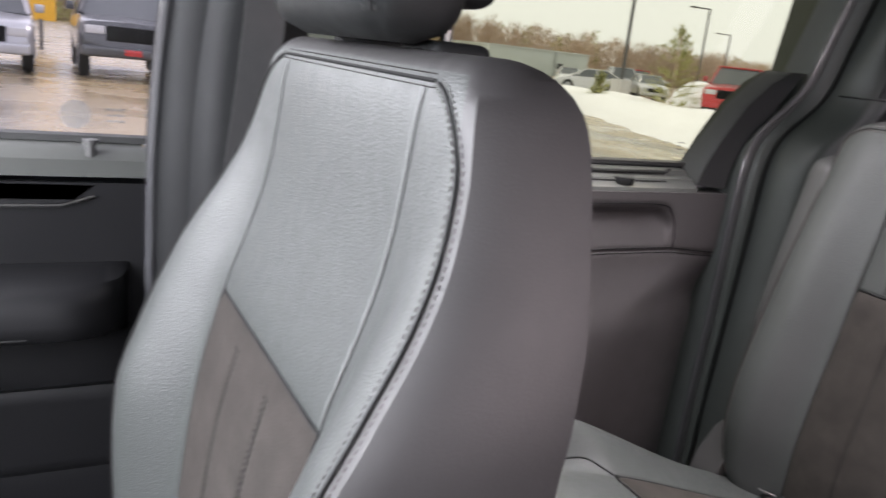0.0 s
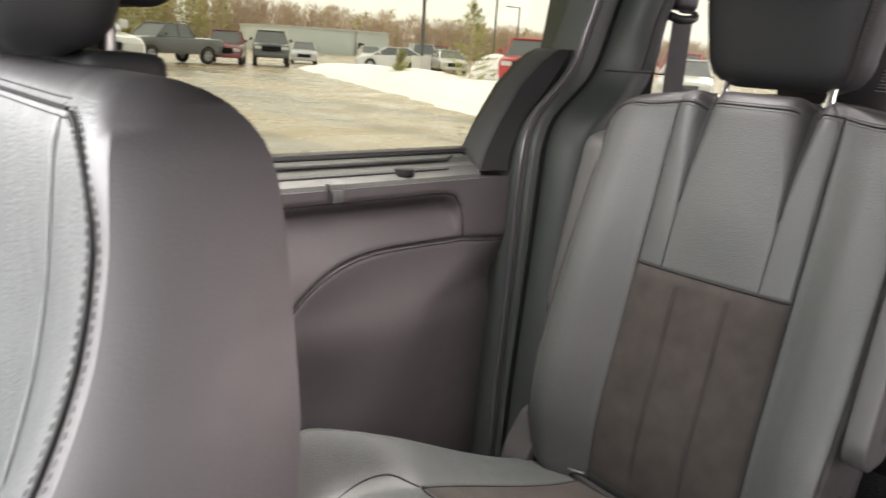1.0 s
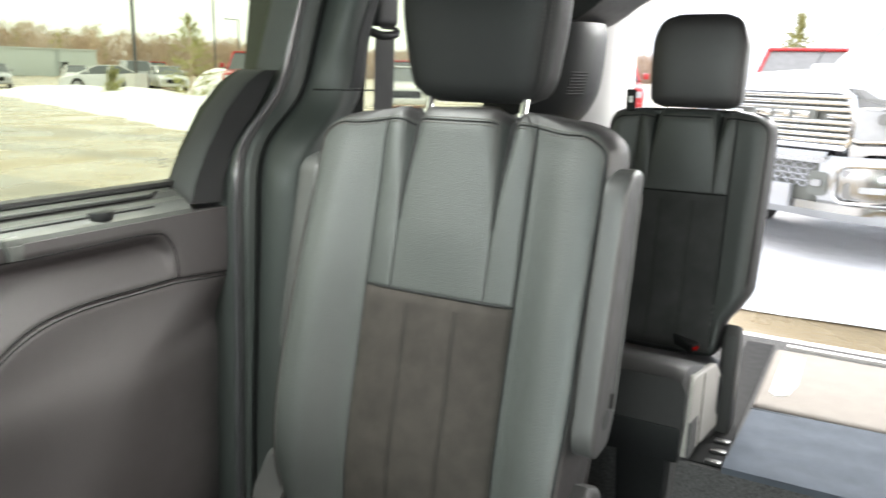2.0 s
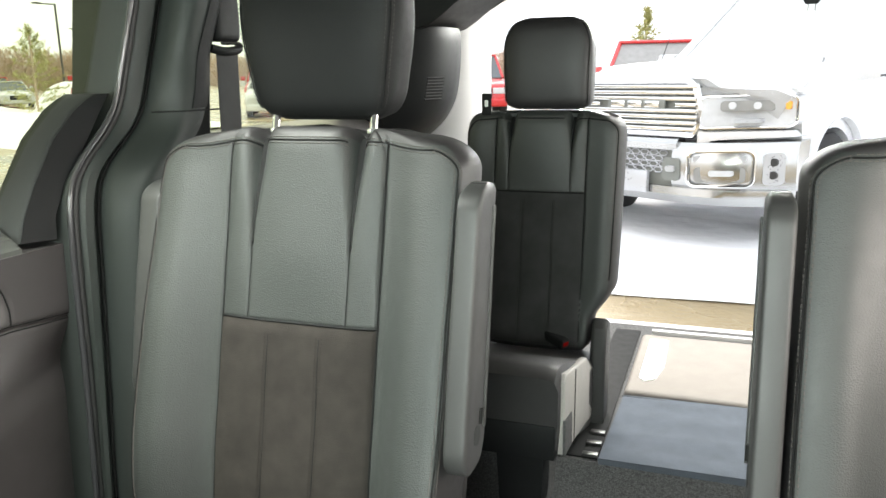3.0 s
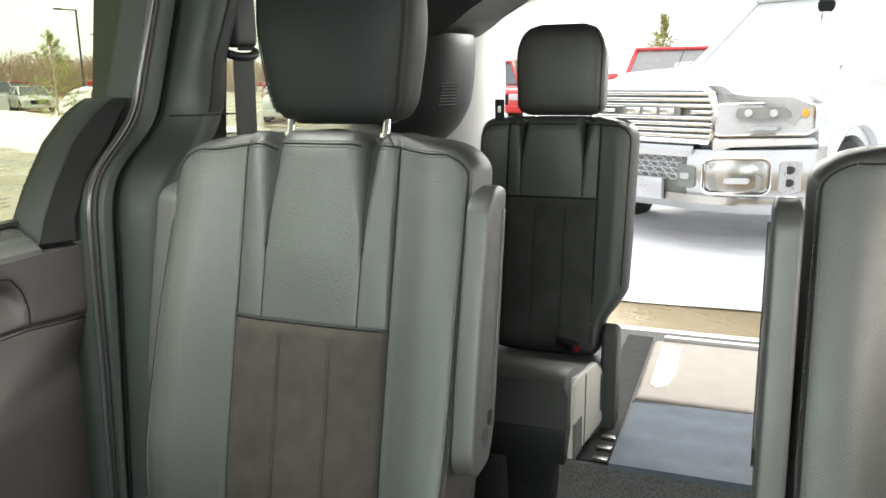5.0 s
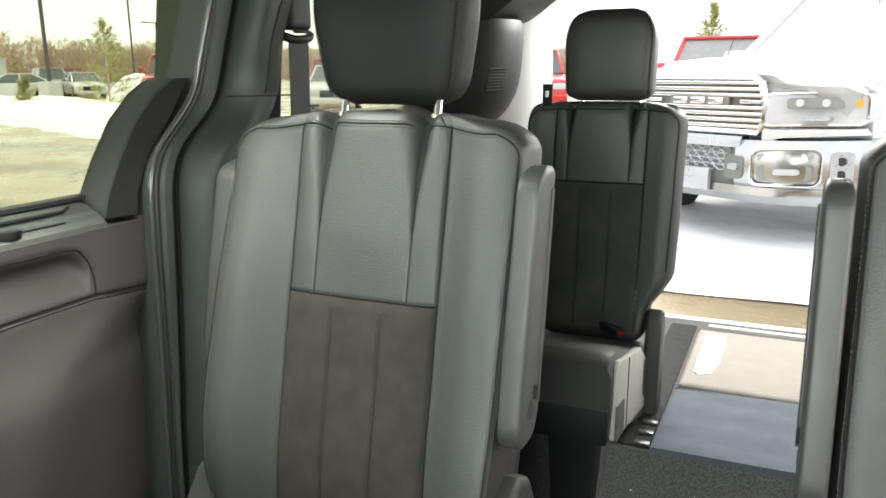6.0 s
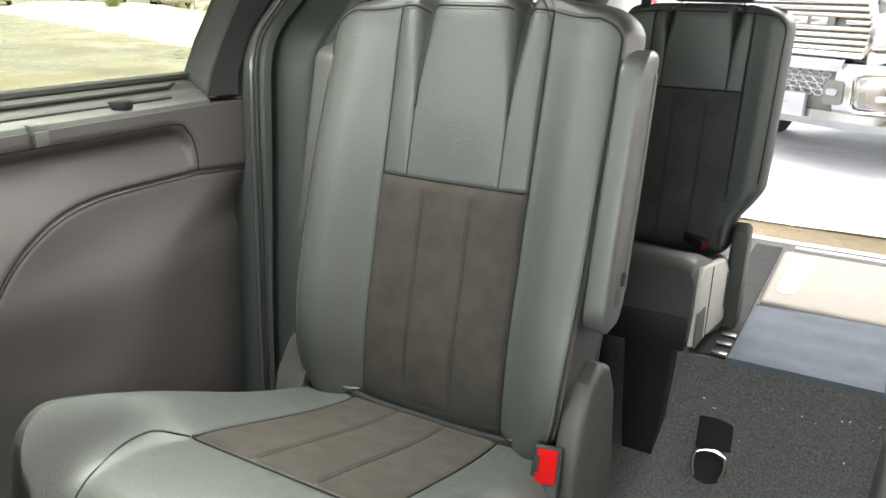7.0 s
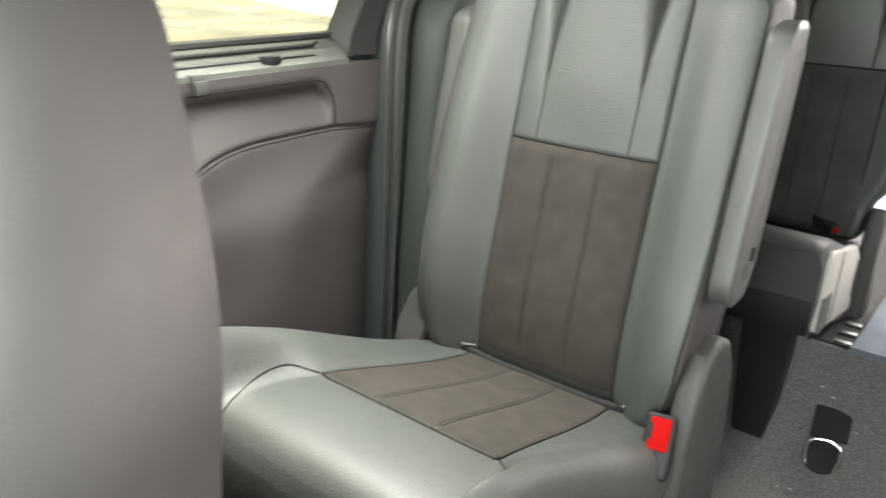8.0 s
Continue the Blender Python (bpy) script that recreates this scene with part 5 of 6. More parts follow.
def mound(name, label, near, far, height, seed, wobble=1.2, n=70, m=16, lumps=0.07, sink=0.02):
    """A ploughed bank of snow between two edge lines, on the ground."""
    bm = bmesh.new()
    a0, a1, b0, b1 = [Vector((*p, 0)) for p in (*near, *far)]
    rows = []
    for i in range(n + 1):
        t = i / n
        a, b = a0.lerp(a1, t), b0.lerp(b1, t)
        row = []
        for k in range(m + 1):
            s = k / m
            p = a.lerp(b, s)
            wob = noise.noise(Vector((p.x * 0.5, p.y * 0.5, seed))) * 0.5
            p = p + (b - a).normalized() * wob * (1 - s) * wobble
            h = height * (math.sin(math.pi * min(1, s * 1.05)) ** 0.55) * math.sin(math.pi * min(1, max(0.02, t)) ** 0.9) ** 0.25
            h *= 0.75 + 0.5 * noise.noise(Vector((p.x * 0.35, p.y * 0.35, seed + 7)))
            h += lumps * noise.noise(Vector((p.x * 2.1, p.y * 2.1, seed)))
            row.append((p.x, p.y, ground_z(p.x, p.y) + max(-0.02, h) - sink))
        rows.append(row)
    loft(rows, closed=False, bm=bm)
    return tagged(bm_object(name, bm, SNOW), label, "snow", kind="structure")


mound("snow_bank", "ploughed bank of dirty white snow", ((-8.0, 9.2), (-38, 22)), ((-13, 19), (-42, 31)), 0.62, 3)
mound("snow_patch", "melting snow on the car park", ((-5.0, 4.45), (6.0, 4.65)), ((-5.5, 9.5), (6.5, 9.7)), 0.05, 9, 0.12, lumps=0.015, sink=-0.012)

# ---- vehicles ----


def wheel(parent, x, y, r, s, rim_mat=None):
    bm = bmesh.new()
    prof = [(0.0, r * 0.62), (0.0, r * 0.9), (0.03, r), (0.19, r), (0.22, r * 0.9), (0.22, r * 0.62)]
    rings = []
    for k in range(32):
        a = math.tau * k / 32
        rings.append([(x + s * (0.11 - d), y + q * math.cos(a), r + q * math.sin(a)) for d, q in prof])
    rings.append(rings[0])
    loft(rings, closed=False, bm=bm)
    tyre = part("tyre", bm, TYRE, parent, "black tyre")
    bm = bmesh.new()
    rr = r * 0.63
    for k in range(6):
        a = math.tau * k / 6
        tube([(x + s * 0.09, y, r), (x + s * 0.10, y + rr * math.cos(a), r + rr * math.sin(a))], 0.035, 6, bm)
    rings = []
    for d, q in ((0.02, rr), (0.02, rr * 0.15), (0.09, rr * 0.2)):
        rings.append([(x + s * d, y + q * math.cos(math.tau * k / 24), r + q * math.sin(math.tau * k / 24)) for k in range(24)])
    loft(rings, bm=bm)
    rings = [[(x + s * d, y + q * math.cos(math.tau * k / 24), r + q * math.sin(math.tau * k / 24)) for k in range(24)] for d, q in ((0.0, rr), (0.10, rr), (0.10, rr * 0.9), (0.0, rr * 0.9))]
    loft(rings, closed=True, caps=False, bm=bm)
    part("rim", bm, rim_mat or SILVER_PAINT, tyre, "silver alloy rim")


SHAPES = {
    "pickup": dict(L=5.7, W=1.0, r=0.41, zb=0.48, axle=(0.98, 4.55), deck=[(0, 0.95), (0.10, 1.14), (1.45, 1.26), (1.6, 1.27), (3.75, 1.27), (3.76, 1.25), (5.7, 1.25)], cab=(1.42, 2.15, 3.45, 3.75), roof=1.90),
    "heavy": dict(nose=0.36, L=5.9, W=1.0, r=0.42, zb=0.48, axle=(1.0, 4.7), deck=[(0, 0.95), (0.10, 1.14), (1.45, 1.26), (1.6, 1.27), (3.75, 1.27), (3.76, 1.25), (5.9, 1.25)], cab=(1.85, 2.90, 4.1, 4.4), roof=2.12),
    "sedan": dict(L=4.6, W=0.90, r=0.33, zb=0.24, axle=(0.90, 3.65), deck=[(0, 0.60), (0.12, 0.74), (1.1, 0.93), (1.3, 0.95), (3.7, 0.98), (4.5, 0.98), (4.6, 0.85)], cab=(1.05, 1.95, 3.2, 4.1), roof=1.45),
    "suv": dict(L=4.6, W=0.94, r=0.38, zb=0.38, axle=(0.85, 3.6), deck=[(0, 0.78), (0.12, 0.95), (1.2, 1.10), (1.4, 1.12), (4.5, 1.13), (4.6, 1.0)], cab=(1.15, 1.75, 4.2, 4.55), roof=1.76),
}


def vehicle(kind, paint, label, at, turn, glass_mat=None, plate=False):
    """A parked vehicle whose front looks to -y, before it is turned."""
    d = SHAPES[kind]
    glass_mat = glass_mat or CAR_GLASS
    name = {"pickup": "pickup_truck", "heavy": "pickup_truck", "sedan": "parked_car", "suv": "parked_suv"}[kind]
    car = thing(name, label, {"pickup": "pickup truck", "heavy": "pickup truck", "sedan": "car", "suv": "car"}[kind], (at[0], at[1], ground_z(*at)), turn)
    L, W, zb = d["L"], d["W"], d["zb"]
    rings = []
    for i in range(61):
        y = d.get("nose", 0.0) + (L - d.get("nose", 0.0)) * i / 60
        zt = lerp_table(d["deck"], y)
        nose = 1 - 0.10 * max(0, 1 - y / 0.35) ** 2 - 0.05 * max(0, 1 - (L - y) / 0.3) ** 2
        w = W * nose
        lift = zb
        for ax in d["axle"]:
            q = abs(y - ax) / (d["r"] * 1.22)
            if q < 1:
                lift = max(lift, zb * 0 + d["r"] + d["r"] * 1.15 * math.sqrt(1 - q * q) - 0.02)
        mid = max((lift + zt) / 2, lift + 0.01)
        rings.append([(-w * 0.96, y, lift), (-w, y, mid), (-w * 0.985, y, zt - 0.12), (-w * 0.93, y, zt - 0.03), (-w * 0.80, y, zt), (0, y, zt + 0.025),
                      (w * 0.80, y, zt), (w * 0.93, y, zt - 0.03), (w * 0.985, y, zt - 0.12), (w, y, mid), (w * 0.96, y, lift), (0, y, lift)])
    part("body", loft(rings), paint, car)
    y0, y1, y2, y3 = d["cab"]
    zc, zr = lerp_table(d["deck"], y0 + 0.3) - 0.01, d["roof"]
    a, b = W * 0.90, W * 0.70
    part("cabin_core", loft([[(-a * 0.93, y0 + 0.12, zc), (a * 0.93, y0 + 0.12, zc), (a * 0.93, y3 - 0.08, zc), (-a * 0.93, y3 - 0.08, zc)], [(-b * 0.93, y1 + 0.10, zr - 0.04), (b * 0.93, y1 + 0.10, zr - 0.04), (b * 0.93, y2 - 0.06, zr - 0.04), (-b * 0.93, y2 - 0.06, zr - 0.04)]]), PLASTIC_DARK, car, smooth=False)
    zt_ = zr - 0.04
    ym0, ym1 = (y0 + y3) / 2, (y1 + y2) / 2
    quads = [("windscreen", [(-a, y0, zc), (a, y0, zc), (b, y1, zt_), (-b, y1, zt_)], (0, 1, 0)), ("rear_window", [(-a, y3, zc), (a, y3, zc), (b, y2, zt_), (-b, y2, zt_)], (0, -1, 0))]
    for s in (-1, 1):
        quads.append(("side_window", [(s * a, y0, zc), (s * a, ym0, zc), (s * b, ym1, zt_), (s * b, y1, zt_)], (-s, 0, 0)))
        quads.append(("side_window", [(s * a, ym0, zc), (s * a, y3, zc), (s * b, y2, zt_), (s * b, ym1, zt_)], (-s, 0, 0)))
    for nm, q, d_in in quads:
        part(nm, loft([q, [tuple(Vector(p) + Vector(d_in) * 0.03) for p in q]]), glass_mat, car, smooth=False)
    part("roof", box(-b - 0.02, y1 - 0.06, zr - 0.06, b + 0.02, y2 + 0.06, zr, 0.035, 3), paint, car)
    for s in (-1, 1):
        for ya, yb in ((y0, y1), (y3, y2), ((y1 + y2) / 2, (y1 + y2) / 2)):
            part("roof_pillar", tube([(s * a * 0.995, ya, zc), (s * b * 1.0, yb, zr - 0.03)], 0.04, 6), paint, car)
        for ax in d["axle"]:
            wheel(car, s * (W - 0.13), ax, d["r"], s)
        part("headlight", box(*sorted((s * W * 0.52, s * W * 0.88))[:1], -0.02, lerp_table(d["deck"], 0.1) - 0.24, sorted((s * W * 0.52, s * W * 0.88))[1], 0.16, lerp_table(d["deck"], 0.1) - 0.08, 0.02), LAMP_LENS, car, "clear headlight")
        part("door_mirror", box(*sorted((s * (W + 0.0), s * (W + 0.18)))[:1], y0 + 0.35, zc + 0.05, sorted((s * W, s * (W + 0.18)))[1], y0 + 0.47, zc + 0.22, 0.03), paint, car)
        part("tail_lamp", box(*sorted((s * W * 0.80, s * W * 0.95))[:1], L - 0.06, zc - 0.42, sorted((s * W * 0.80, s * W * 0.95))[1], L + 0.02, zc - 0.08, 0.015), RED_PAINT, car, "red tail lamp")
    zt = lerp_table(d["deck"], 0.1)
    part("grille", box(-W * 0.50, -0.025, zt - 0.36, W * 0.50, 0.08, zt - 0.07, 0.02), PLASTIC_DARK, car, "black grille")
    part("bumper", box(-W * 0.93, -0.07, zb - 0.02, W * 0.93, 0.14, zb + 0.19, 0.05, 3), CHROME if kind == "pickup" and paint is WHITE_PAINT else paint, car)
    if plate:
        part("plate", box(-0.16, -0.09, zb + 0.04, 0.16, -0.06, zb + 0.16, 0.006), RED_PAINT, car, "plain red plate")
    return car


# the white pickup behind the open tailgate, with its front in detail
def chrome_truck():
    t = vehicle("heavy", WHITE_PAINT, "white heavy pickup truck with bright chrome grille", (-0.49, 5.85), -28, PALE_GLASS)
    t.scale = (1.03, 0.93, 0.955)
    for o in list(t.children):
        if o.name.split(".")[0] in ("grille", "bumper", "headlight"):
            bpy.data.objects.remove(o)

    def front_y(x):
        return -0.05 + 0.34 * max(0.0, (abs(x) - 0.40) / 0.60) ** 2.2

    def rounded(x0, x1, z0, z1, r, skew=0.0, n=5):
        """A rounded rectangle in the front's plane; skew lifts its outer end."""
        out = []
        for cx, cz, a0 in ((x1 - r, z1 - r, 0), (x0 + r, z1 - r, 90), (x0 + r, z0 + r, 180), (x1 - r, z0 + r, 270)):
            for k in range(n + 1):
                a = radians(a0 + 90 * k / n)
                x = cx + r * math.cos(a)
                out.append((x, cz + r * math.sin(a) + skew * (x - x0)))
        return out

    def plate(name, pts, s, proud, depth, mat, parent, label="", chamfer=0.0):
        """A piece that follows the bowed front, standing proud of it."""
        mx, mz = sum(p[0] for p in pts) / len(pts), sum(p[1] for p in pts) / len(pts)
        rings = [[(s * x, front_y(x) + depth, z) for x, z in pts], [(s * x, front_y(x) - proud, z) for x, z in pts]]
        if chamfer:
            rings.append([(s * (mx + (x - mx) * (1 - chamfer)), front_y(x) - proud - 0.012, mz + (z - mz) * (1 - chamfer)) for x, z in pts])
        return part(name, loft(rings), mat, parent, label)

    def hoop(name, pts, s, proud, r, mat, parent, label=""):
        """A frame of round section along an outline on the front."""
        path = [(s * x, front_y(x) - proud, z) for x, z in pts]
        return part(name, tube(path + path[:2], r, 8), mat, parent, label)

    # raised bonnet with a stepped centre
    rings = []
    for i in range(15):
        y = -0.03 + 1.86 * i / 14
        z = 1.24 + 0.11 * smooth01(0, 0.3, y) + 0.06 * smooth01(0.3, 1.5, y)
        b = 0.10 * max(0, 1 - y / 0.35)
        rings.append([(-0.98, y + 0.22 * (1 - i / 14), z - 0.10), (-0.92, y + b, z - 0.055), (-0.60, y + 0.02, z - 0.045), (-0.50, y, z + 0.02), (-0.25, y - 0.01, z + 0.04), (0, y - 0.02, z + 0.045), (0.25, y - 0.01, z + 0.04), (0.50, y, z + 0.02), (0.60, y + 0.02, z - 0.045), (0.92, y + b, z - 0.055), (0.98, y + 0.22 * (1 - i / 14), z - 0.10), (0.9, y + 0.22, z - 0.26), (-0.9, y + 0.22, z - 0.26)])
    part("bonnet", loft(rings), WHITE_PAINT, t)
    part("bonnet_gap", tube([(x, front_y(x) - 0.012 if abs(x) > 0.5 else -0.065, z) for x, z in ((-0.98, 1.145), (-0.62, 1.165), (-0.52, 1.19), (-0.46, 1.262), (-0.2, 1.275), (0.2, 1.275), (0.46, 1.262), (0.52, 1.19), (0.62, 1.165), (0.98, 1.145))], 0.003, 5), LENS_GREY, t, "dark bonnet gap")
    for s in (-1, 1):
        plate("fascia", [(0.44, 1.145), (0.44, 1.20), (0.56, 1.205), (0.98, 1.19), (1.0, 1.165)], s, 0.012, 0.16, WHITE_PAINT, t, "white front fascia")
    # grille
    w = 0.475
    out = [(-w + 0.03, 0.865), (-w, 0.93), (-w - 0.01, 1.08), (-w + 0.03, 1.215), (-w + 0.09, 1.25), (w - 0.09, 1.25), (w - 0.03, 1.215), (w + 0.01, 1.08), (w, 0.93), (w - 0.03, 0.865)]
    part("grille_back", prism(out, "y", -0.06, 0.06, 0.01), TRUCK_DARK, t, "dark grille backing")
    path = [(x, -0.075, z) for x, z in out]
    part("grille_frame", tube(path + path[:2], 0.026, 8), CHROME, t, "chrome grille frame")
    for k in range(8):
        z = 0.905 + 0.0435 * k
        for s in ((0,) if k != 4 else (-1, 1)):
            a, b = (-w, w) if s == 0 else sorted((s * 0.30, s * w))
            part("grille_bar", box(a + 0.01, -0.105, z - 0.0140, b - 0.01, -0.05, z + 0.0140, 0.006), CHROME, t, "chrome grille bar")
    part("badge_backing", box(-0.235, -0.108, 1.045, 0.235, -0.085, 1.118, 0.01), TRUCK_DARK, t)
    for k in range(3):
        part("badge_block", box(-0.20 + 0.14 * k, -0.122, 1.056, -0.085 + 0.14 * k, -0.10, 1.107, 0.008), CHROME, t, "plain chrome badge block")
    for s in (-1, 1):
        house = plate("headlight", rounded(0.475, 1.0, 0.915, 1.135, 0.05, 0.03), s, 0.03, 0.20, LAMP_LENS, t, "clear chrome framed headlight", 0.06)
        hoop("lamp_frame", rounded(0.475, 1.0, 0.915, 1.135, 0.05, 0.03), s, 0.035, 0.012, CHROME, house, "chrome lamp frame")
        plate("lens", rounded(0.62, 0.90, 1.035, 1.11, 0.025, 0.02), s, 0.048, 0.02, LENS_GREY, house, "dark projector lens")
        for c in (0.69, 0.82):
            part("projector", tube([(s * c, front_y(c) - 0.055, 1.078), (s * c, front_y(c) - 0.045, 1.078)], 0.026, 14), LAMP_LENS, house, "round projector")
        plate("marker", rounded(0.95, 0.973, 1.05, 1.105, 0.010, 0.03), s, 0.05, 0.02, AMBER, house, "amber marker")
        plate("marker", rounded(0.70, 0.84, 0.955, 0.985, 0.012, 0.02), s, 0.048, 0.02, SILVER_PAINT, house, "lower lamp")
        # bright piece between lamp and bumper
        plate("lamp_bezel", [(0.47, 0.80), (0.47, 0.90), (0.98, 0.905), (1.0, 0.86), (0.60, 0.835)], s, 0.02, 0.15, DARKENED_CHROME, t, "chrome filler panel")
        # bumper end
        rings = []
        for f in range(13):
            x = 0.33 + 0.71 * f / 12
            y = front_y(min(x, 1.02)) - 0.09
            up = 0.02 * f / 12
            rings.append([(s * x, y + 0.16, 0.48), (s * x, y + 0.015, 0.485), (s * x, y - 0.01, 0.56), (s * x, y - 0.015, 0.66), (s * x, y, 0.775 + up), (s * x, y + 0.03, 0.81 + up), (s * x, y + 0.18, 0.82 + up)])
        part("bumper_end", loft(rings), DARKENED_CHROME, t, "bright chrome bumper end")
        plate("fog_recess", rounded(0.50, 0.80, 0.535, 0.645, 0.03, 0.03), s, 0.108, 0.02, LENS_GREY, t, "dark fog lamp recess")
        hoop("fog_frame", rounded(0.46, 0.84, 0.505, 0.755, 0.05, 0.04), s, 0.108, 0.014, CHROME, t, "chrome fog lamp frame")
        plate("fog_shade", rounded(0.49, 0.80, 0.68, 0.725, 0.015, 0.04), s, 0.106, 0.02, SILVER_PAINT, t)
        plate("fog_lamp", rounded(0.60, 0.74, 0.585, 0.625, 0.015, 0.03), s, 0.120, 0.02, LAMP_LENS, t, "bright fog lamp")
        plate("corner_recess", rounded(0.885, 0.985, 0.53, 0.755, 0.03), s, 0.108, 0.02, SILVER_PAINT, t, "grey corner recess")
        for z in (0.60, 0.69):
            part("parking_sensor", tube([(s * 0.935, front_y(0.935) - 0.125, z), (s * 0.935, front_y(0.935) - 0.10, z)], 0.028, 14), PLASTIC, t, "round parking sensor")
        plate("tow_recess", rounded(0.27, 0.40, 0.535, 0.70, 0.03), s, 0.112, 0.02, TRUCK_DARK, t, "dark tow hook recess")
        plate("tow_hook", rounded(0.30, 0.37, 0.60, 0.645, 0.018), s, 0.135, 0.02, SILVER_PAINT, t, "grey tow hook")
        arch = [(s * 0.985, 1.0 + 0.56 * math.cos(a), 0.44 + 0.56 * math.sin(a)) for a in [math.pi * (0.02 + 0.96 * k / 20) for k in range(21)]]
        part("wheel_flare", tube(arch, 0.055, 8), WHITE_PAINT, t)
        part("arch_liner", prism([(1.0 + 0.52 * math.cos(a), 0.44 + 0.52 * math.sin(a)) for a in [math.pi * k / 16 for k in range(17)]], "x", *sorted((s * 0.60, s * 0.80))), PLASTIC_DARK, t, "black wheel arch liner")
    part("bumper_lip", loft([[(x, front_y(x) + 0.02, 0.36), (x, front_y(x) - 0.06, 0.37), (x, front_y(x) - 0.105, 0.43), (x, front_y(x) - 0.10, 0.487), (x, front_y(x) + 0.05, 0.49)] for x in [-1.0 + 0.1 * k for k in range(21)]]), DARKENED_CHROME, t, "grey chrome lower bumper lip")
    part("bumper_bar", loft([[(x, -0.03, 0.755), (x, -0.14, 0.755), (x, -0.15, 0.80), (x, -0.12, 0.835), (x, -0.02, 0.84)] for x in (-0.36, -0.2, 0, 0.2, 0.36)]), DARKENED_CHROME, t, "chrome bumper bar")
    part("air_intake", box(-0.34, -0.11, 0.48, 0.34, -0.02, 0.757, 0.01), TRUCK_DARK, t, "black air intake")
    bm = bmesh.new()
    for r_ in range(4):
        for c_ in range(7):
            x, z = -0.24 + 0.075 * c_ + (0.0375 if r_ % 2 else 0), 0.60 + 0.042 * r_
            ring = [(x + 0.034 * math.cos(math.tau * k / 6), -0.118, z + 0.022 * math.sin(math.tau * k / 6)) for k in range(7)]
            tube(ring, 0.006, 4, bm)
    part("intake_mesh", bm, SILVER_PAINT, t, "honeycomb intake mesh")
    part("plate_holder", box(-0.17, -0.20, 0.43, 0.17, -0.16, 0.595, 0.008), SILVER_PAINT, t, "grey empty plate holder")
    part("aerial", tube([(-0.85, 1.6, 1.25), (-0.85, 2.0, 1.9)], 0.004, 6), RUBBER, t)
    for s in (-1, 1):
        part("wiper", tube([(s * 0.3 - 0.2, 1.80, 1.37), (s * 0.3 + 0.25, 1.84, 1.40)], 0.008, 5), RUBBER, t, "black wiper")
    return t


chrome_truck()
vehicle("suv", RED_PAINT, "red boxy SUV parked behind the white pickup", (-0.95, 12.3), 4, LENS_GREY)
vehicle("suv", RED_PAINT, "red SUV at the far side of the lot", (-6.3, 20.0), 20)
vehicle("pickup", WHITE_PAINT, "white pickup truck parked across the lane", (-14.4, 4.3), 88)
vehicle("pickup", DARK_PAINT, "dark grey pickup truck facing the van", (-17.0, 1.35), 90, plate=True)
vehicle("suv", SILVER_PAINT, "silver crossover parked beside a dark pickup", (-17.0, -1.35), 90)
vehicle("pickup", DARK_PAINT, "dark pickup truck in a snowy row", (-37.5, 12.6), 20)
vehicle("suv", MAROON_PAINT, "maroon SUV in a snowy row", (-38.5, 18.2), 60)
vehicle("pickup", DARK_PAINT, "dark pickup truck facing the lane", (-38.2, 20.8), 62)
vehicle("sedan", SILVER_PAINT, "silver car behind the snow bank", (-46, 27.5), 60)
vehicle("sedan", WHITE_PAINT, "white saloon car behind the snow bank", (-41, 28.2), -35)
vehicle("suv", SILVER_PAINT, "silver SUV behind the snow bank", (-41, 34.0), 60)
vehicle("sedan", WHITE_PAINT, "white car in the far row", (-50, 36.0), 60)
vehicle("suv", RED_PAINT, "red SUV in the far row", (-44, 38.0), 60)
vehicle("pickup", RED_PAINT, "red pickup truck at the snow bank's end", (-19.0, 20.2), 40)
vehicle("suv", RED_PAINT, "red SUV seen past the rear pillar", (-17.5, 27.5), 30)
vehicle("sedan", WHITE_PAINT, "white car seen past the rear pillar", (-13.5, 21.5), 30)

# ---- building, poles, trees ----
shed = thing("warehouse", "long pale metal-clad warehouse beyond the cars", "building", (-112, 64, ground_z(-112, 64)))
part("wall", box(-16, 0, 0, 0, 20.0, 4.0, 0.02), CLADDING, shed)
part("roof", box(-16.2, -0.2, 4.0, 0.2, 20.2, 4.2, 0.04), CLADDING, shed)
for k in range(20):
    part("cladding_rib", box(0.0, 0.45 + k, 0.1, 0.05, 0.53 + k, 3.98), CLADDING, shed, smooth=False)
part("door", box(0.0, 13.6, 0, 0.08, 14.8, 2.2, 0.01), PLASTIC, shed, "grey door")
part("downpipe", tube([(0.12, 13.0, 0), (0.12, 13.0, 4.0)], 0.07, 6), POLE, shed, "dark downpipe")
sign = thing("sign", "plain yellow sign board on a post", "sign", (-30, -0.3, ground_z(-30, -0.3)))
part("board", box(-0.04, -0.5, 0.95, 0.04, 0.45, 3.0, 0.01), YELLOW, sign)
part("post", box(-0.05, -0.06, 0, 0.05, 0.06, 1.0), POLE, sign)


def street_lamp(at, h, r, label, arm_dir=None, base=True):
    lamp = thing("street_lamp", label, "street lamp", (*at, ground_z(*at)), group="car park lamps")
    part("pole", tube([(0, 0, 0), (0, 0, h * 0.5), (0, 0, h)], r, 10), POLE, lamp)
    if base:
        part("base", box(-0.3, -0.3, 0, 0.3, 0.3, 1.05, 0.04), CONCRETE, lamp, "pale concrete base")
    if arm_dir:
        part("arm", tube([(0, 0, h - 0.05), (arm_dir[0], arm_dir[1], h)], r * 0.7, 6), POLE, lamp)
        part("lamp_head", box(arm_dir[0] - 0.35, arm_dir[1] - 0.25, h - 0.03, arm_dir[0] + 0.35, arm_dir[1] + 0.25, h + 0.1, 0.04), POLE, lamp)
    return lamp


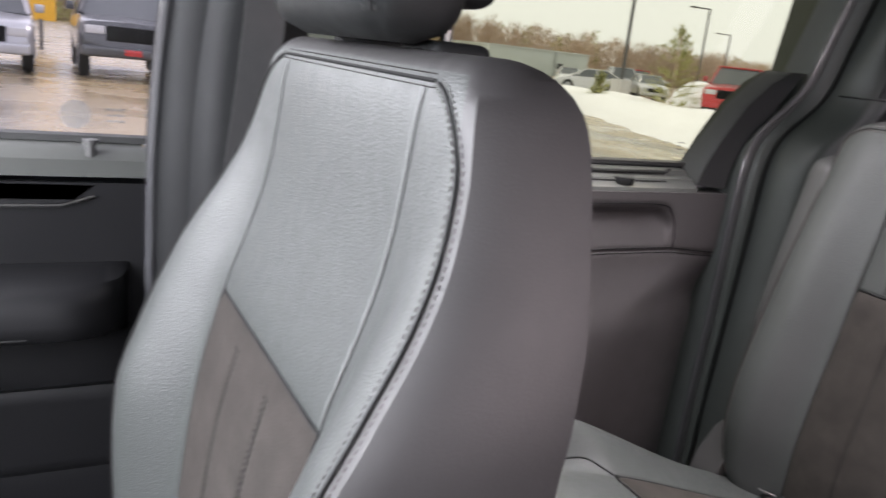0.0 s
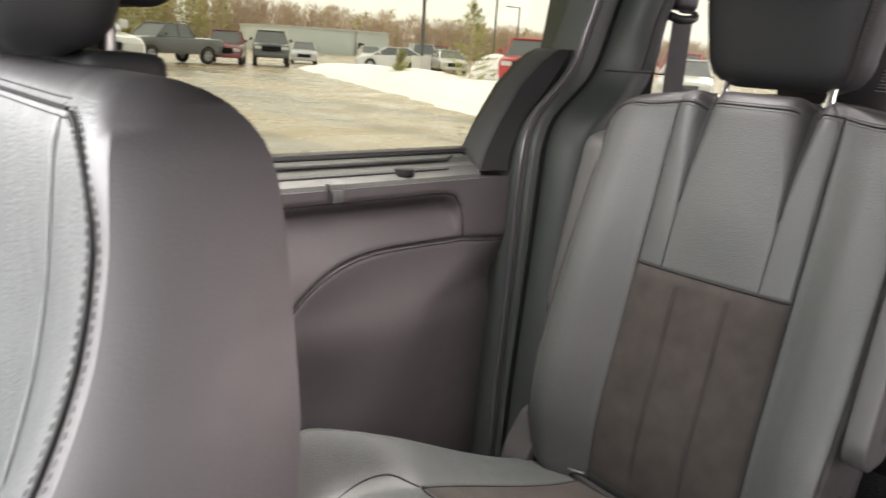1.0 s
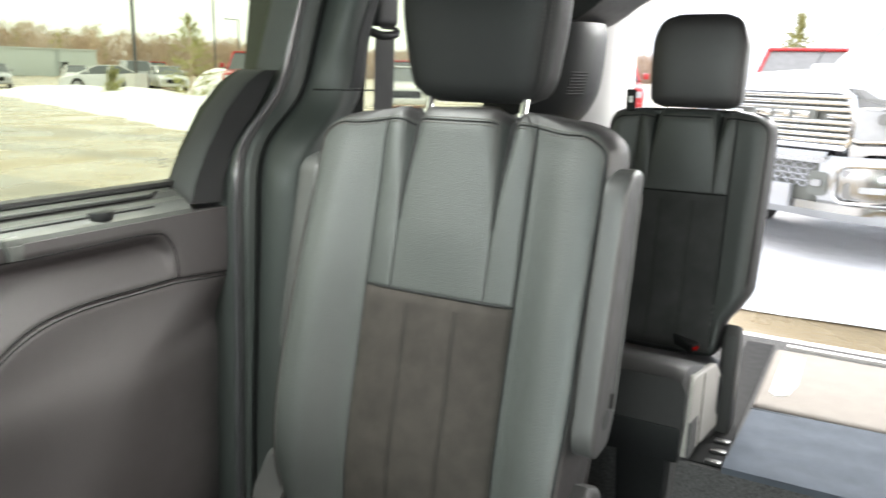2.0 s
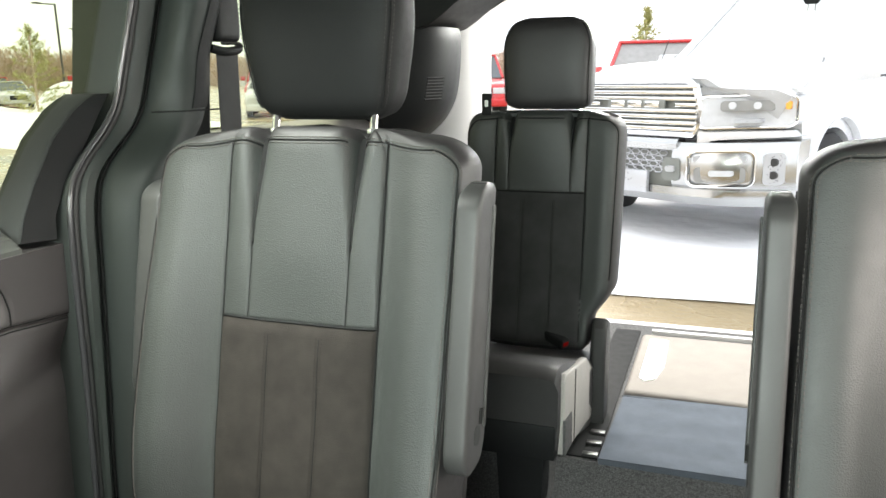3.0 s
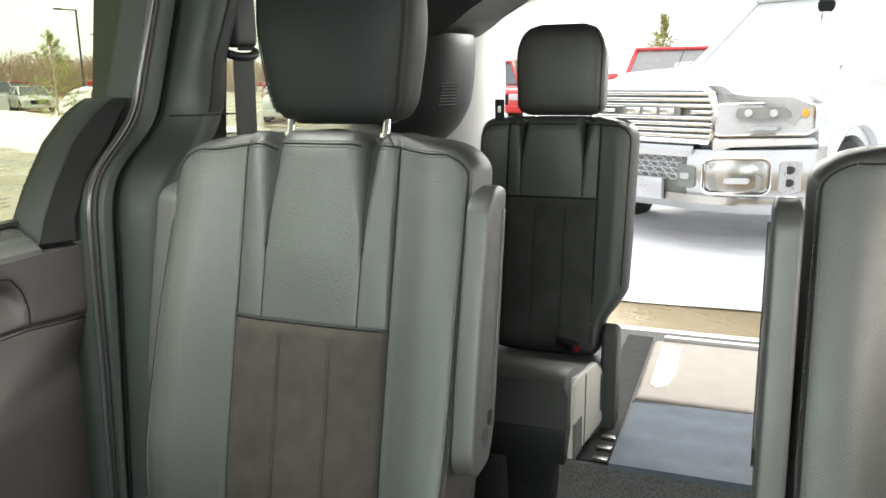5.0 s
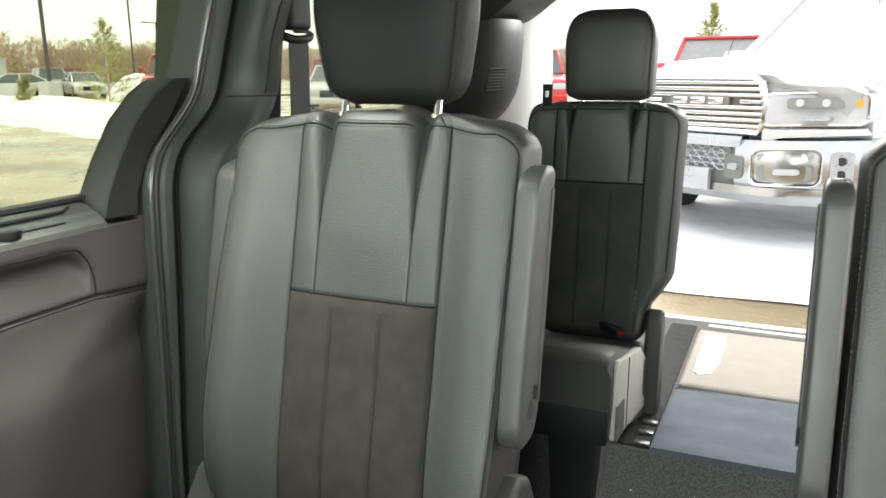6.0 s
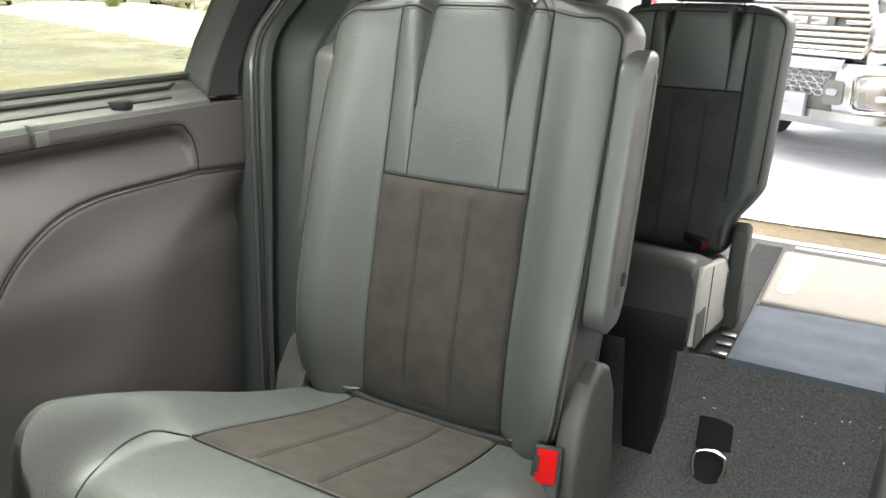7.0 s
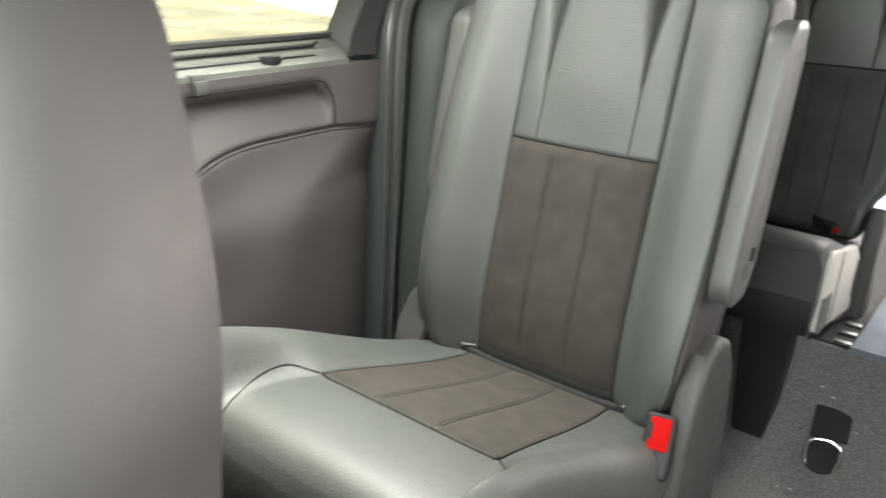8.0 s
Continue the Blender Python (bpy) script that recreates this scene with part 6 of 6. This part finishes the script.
mound("snow_heap", "heaped white snow by the lamp pole", ((-22.6, 23.9), (-25.4, 23.1)), ((-23.6, 26.2), (-26.4, 25.4)), 1.5, 14, 0.3, 24, 16)
vehicle("sedan", WHITE_PAINT, "white car parked behind the snow bank", (-36.6, 32.6), 60)
vehicle("sedan", DARK_PAINT, "dark car in the far row", (-39.5, 41.0), 60)
street_lamp((-25.5, 20.8), 7.5, 0.075, "dark steel lamp pole on a concrete base")
street_lamp((-60, 58.8), 8.6, 0.10, "tall dark car park lamp with arm", (-1.0, -1.2), False)
street_lamp((-80, 83), 8.2, 0.10, "distant car park lamp with arm", (-1.0, -1.2), False)


def pine(at, h, spread, seed, label, tiers=14):
    random.seed(seed)
    tree = thing("pine_tree", label, "tree", (*at, ground_z(*at)), group="young pines")
    part("trunk", tube([(0, 0, 0), (0.02, 0, h * 0.5), (0, 0.02, h)], 0.035, 6), BARK, tree)
    bm = bmesh.new()
    for k in range(tiers):
        t = k / (tiers - 1)
        z = h * (0.10 + 0.88 * t)
        rad = spread * (1 - t) ** 0.8 * random.uniform(0.6, 1.1) + 0.06
        for b in range(6):
            a = random.uniform(0, math.tau)
            tip = Vector((rad * math.cos(a), rad * math.sin(a), z + random.uniform(0.05, 0.40)))
            root = Vector((0, 0, z - 0.08))
            for q in range(26):
                u = random.uniform(0.25, 1)
                c = root.lerp(tip, u)
                e = Vector((random.gauss(0, 1), random.gauss(0, 1), random.gauss(0.6, 0.8))).normalized() * random.uniform(0.10, 0.26)
                side = e.cross(Vector((random.random(), random.random(), random.random()))).normalized() * 0.016
                bm.faces.new([bm.verts.new(c - side), bm.verts.new(c + side), bm.verts.new(c + e)])
    part("crown", bm, NEEDLES, tree, "sparse green needles", smooth=False)
    return tree


pine((-20.9, 19.3), 2.8, 1.6, 4, "young sparse pine on the snow bank")
pine((-24.0, 18.6), 0.95, 0.5, 5, "small green pine shrub in the snow", 8)
pine((-2.3, 24.0), 2.8, 0.9, 6, "young pine beyond the parked vehicles")


def far_woods():
    """A belt of bare trees and some pines far behind the car park."""
    random.seed(11)
    bm_b, bm_p = bmesh.new(), bmesh.new()

    def blade(bm, c, e, w):
        side = e.cross(Vector((random.gauss(0, 1), random.gauss(0, 1), random.gauss(0, 1)))).normalized() * w
        bm.faces.new([bm.verts.new(c - side), bm.verts.new(c + side), bm.verts.new(c + e)])

    for i in range(1700):
        a = radians(random.uniform(-30, 80))
        r = random.uniform(165, 215)
        x, y = -r * math.cos(a), r * math.sin(a)
        g = ground_z(x, y) - 0.5
        h = random.uniform(7.5, 10.5) * max(0.72, 1.75 - 0.020 * math.degrees(a))
        is_pine = random.random() < (0.55 if math.degrees(a) < 26 else 0.05)
        bm = bm_p if is_pine else bm_b
        blade(bm, Vector((x, y, g)), Vector((0, 0, h)), 0.10)
        for k in range(140):
            t = random.uniform(0.02, 1) ** 1.25
            if is_pine:
                rad = 2.2 * (1 - t) + 0.25
                ang = random.uniform(0, math.tau)
                c = Vector((x + rad * 0.6 * math.cos(ang), y + rad * 0.6 * math.sin(ang), g + h * t))
                blade(bm, c, Vector((math.cos(ang), math.sin(ang), random.uniform(-0.2, 0.6))) * random.uniform(0.6, 1.3), 0.16)
            else:
                rad = 2.0 * math.sin(math.pi * min(1, t * 0.9)) ** 0.7
                ang = random.uniform(0, math.tau)
                q = random.uniform(0.1, 1)
                c = Vector((x + rad * q * math.cos(ang), y + rad * q * math.sin(ang), g + h * t * 0.92))
                blade(bm, c, Vector((math.cos(ang) * 0.6, math.sin(ang) * 0.6, 1)) * random.uniform(0.6, 1.5), 0.085)
    for bm, m, lab, nm in ((bm_b, BARK, "belt of bare brown trees", "bare_woods"), (bm_p, NEEDLES, "pines among the far woods", "pine_woods")):
        tagged(bm_object(nm, bm, m, smooth=False), lab, "woods", kind="stuff")


far_woods()
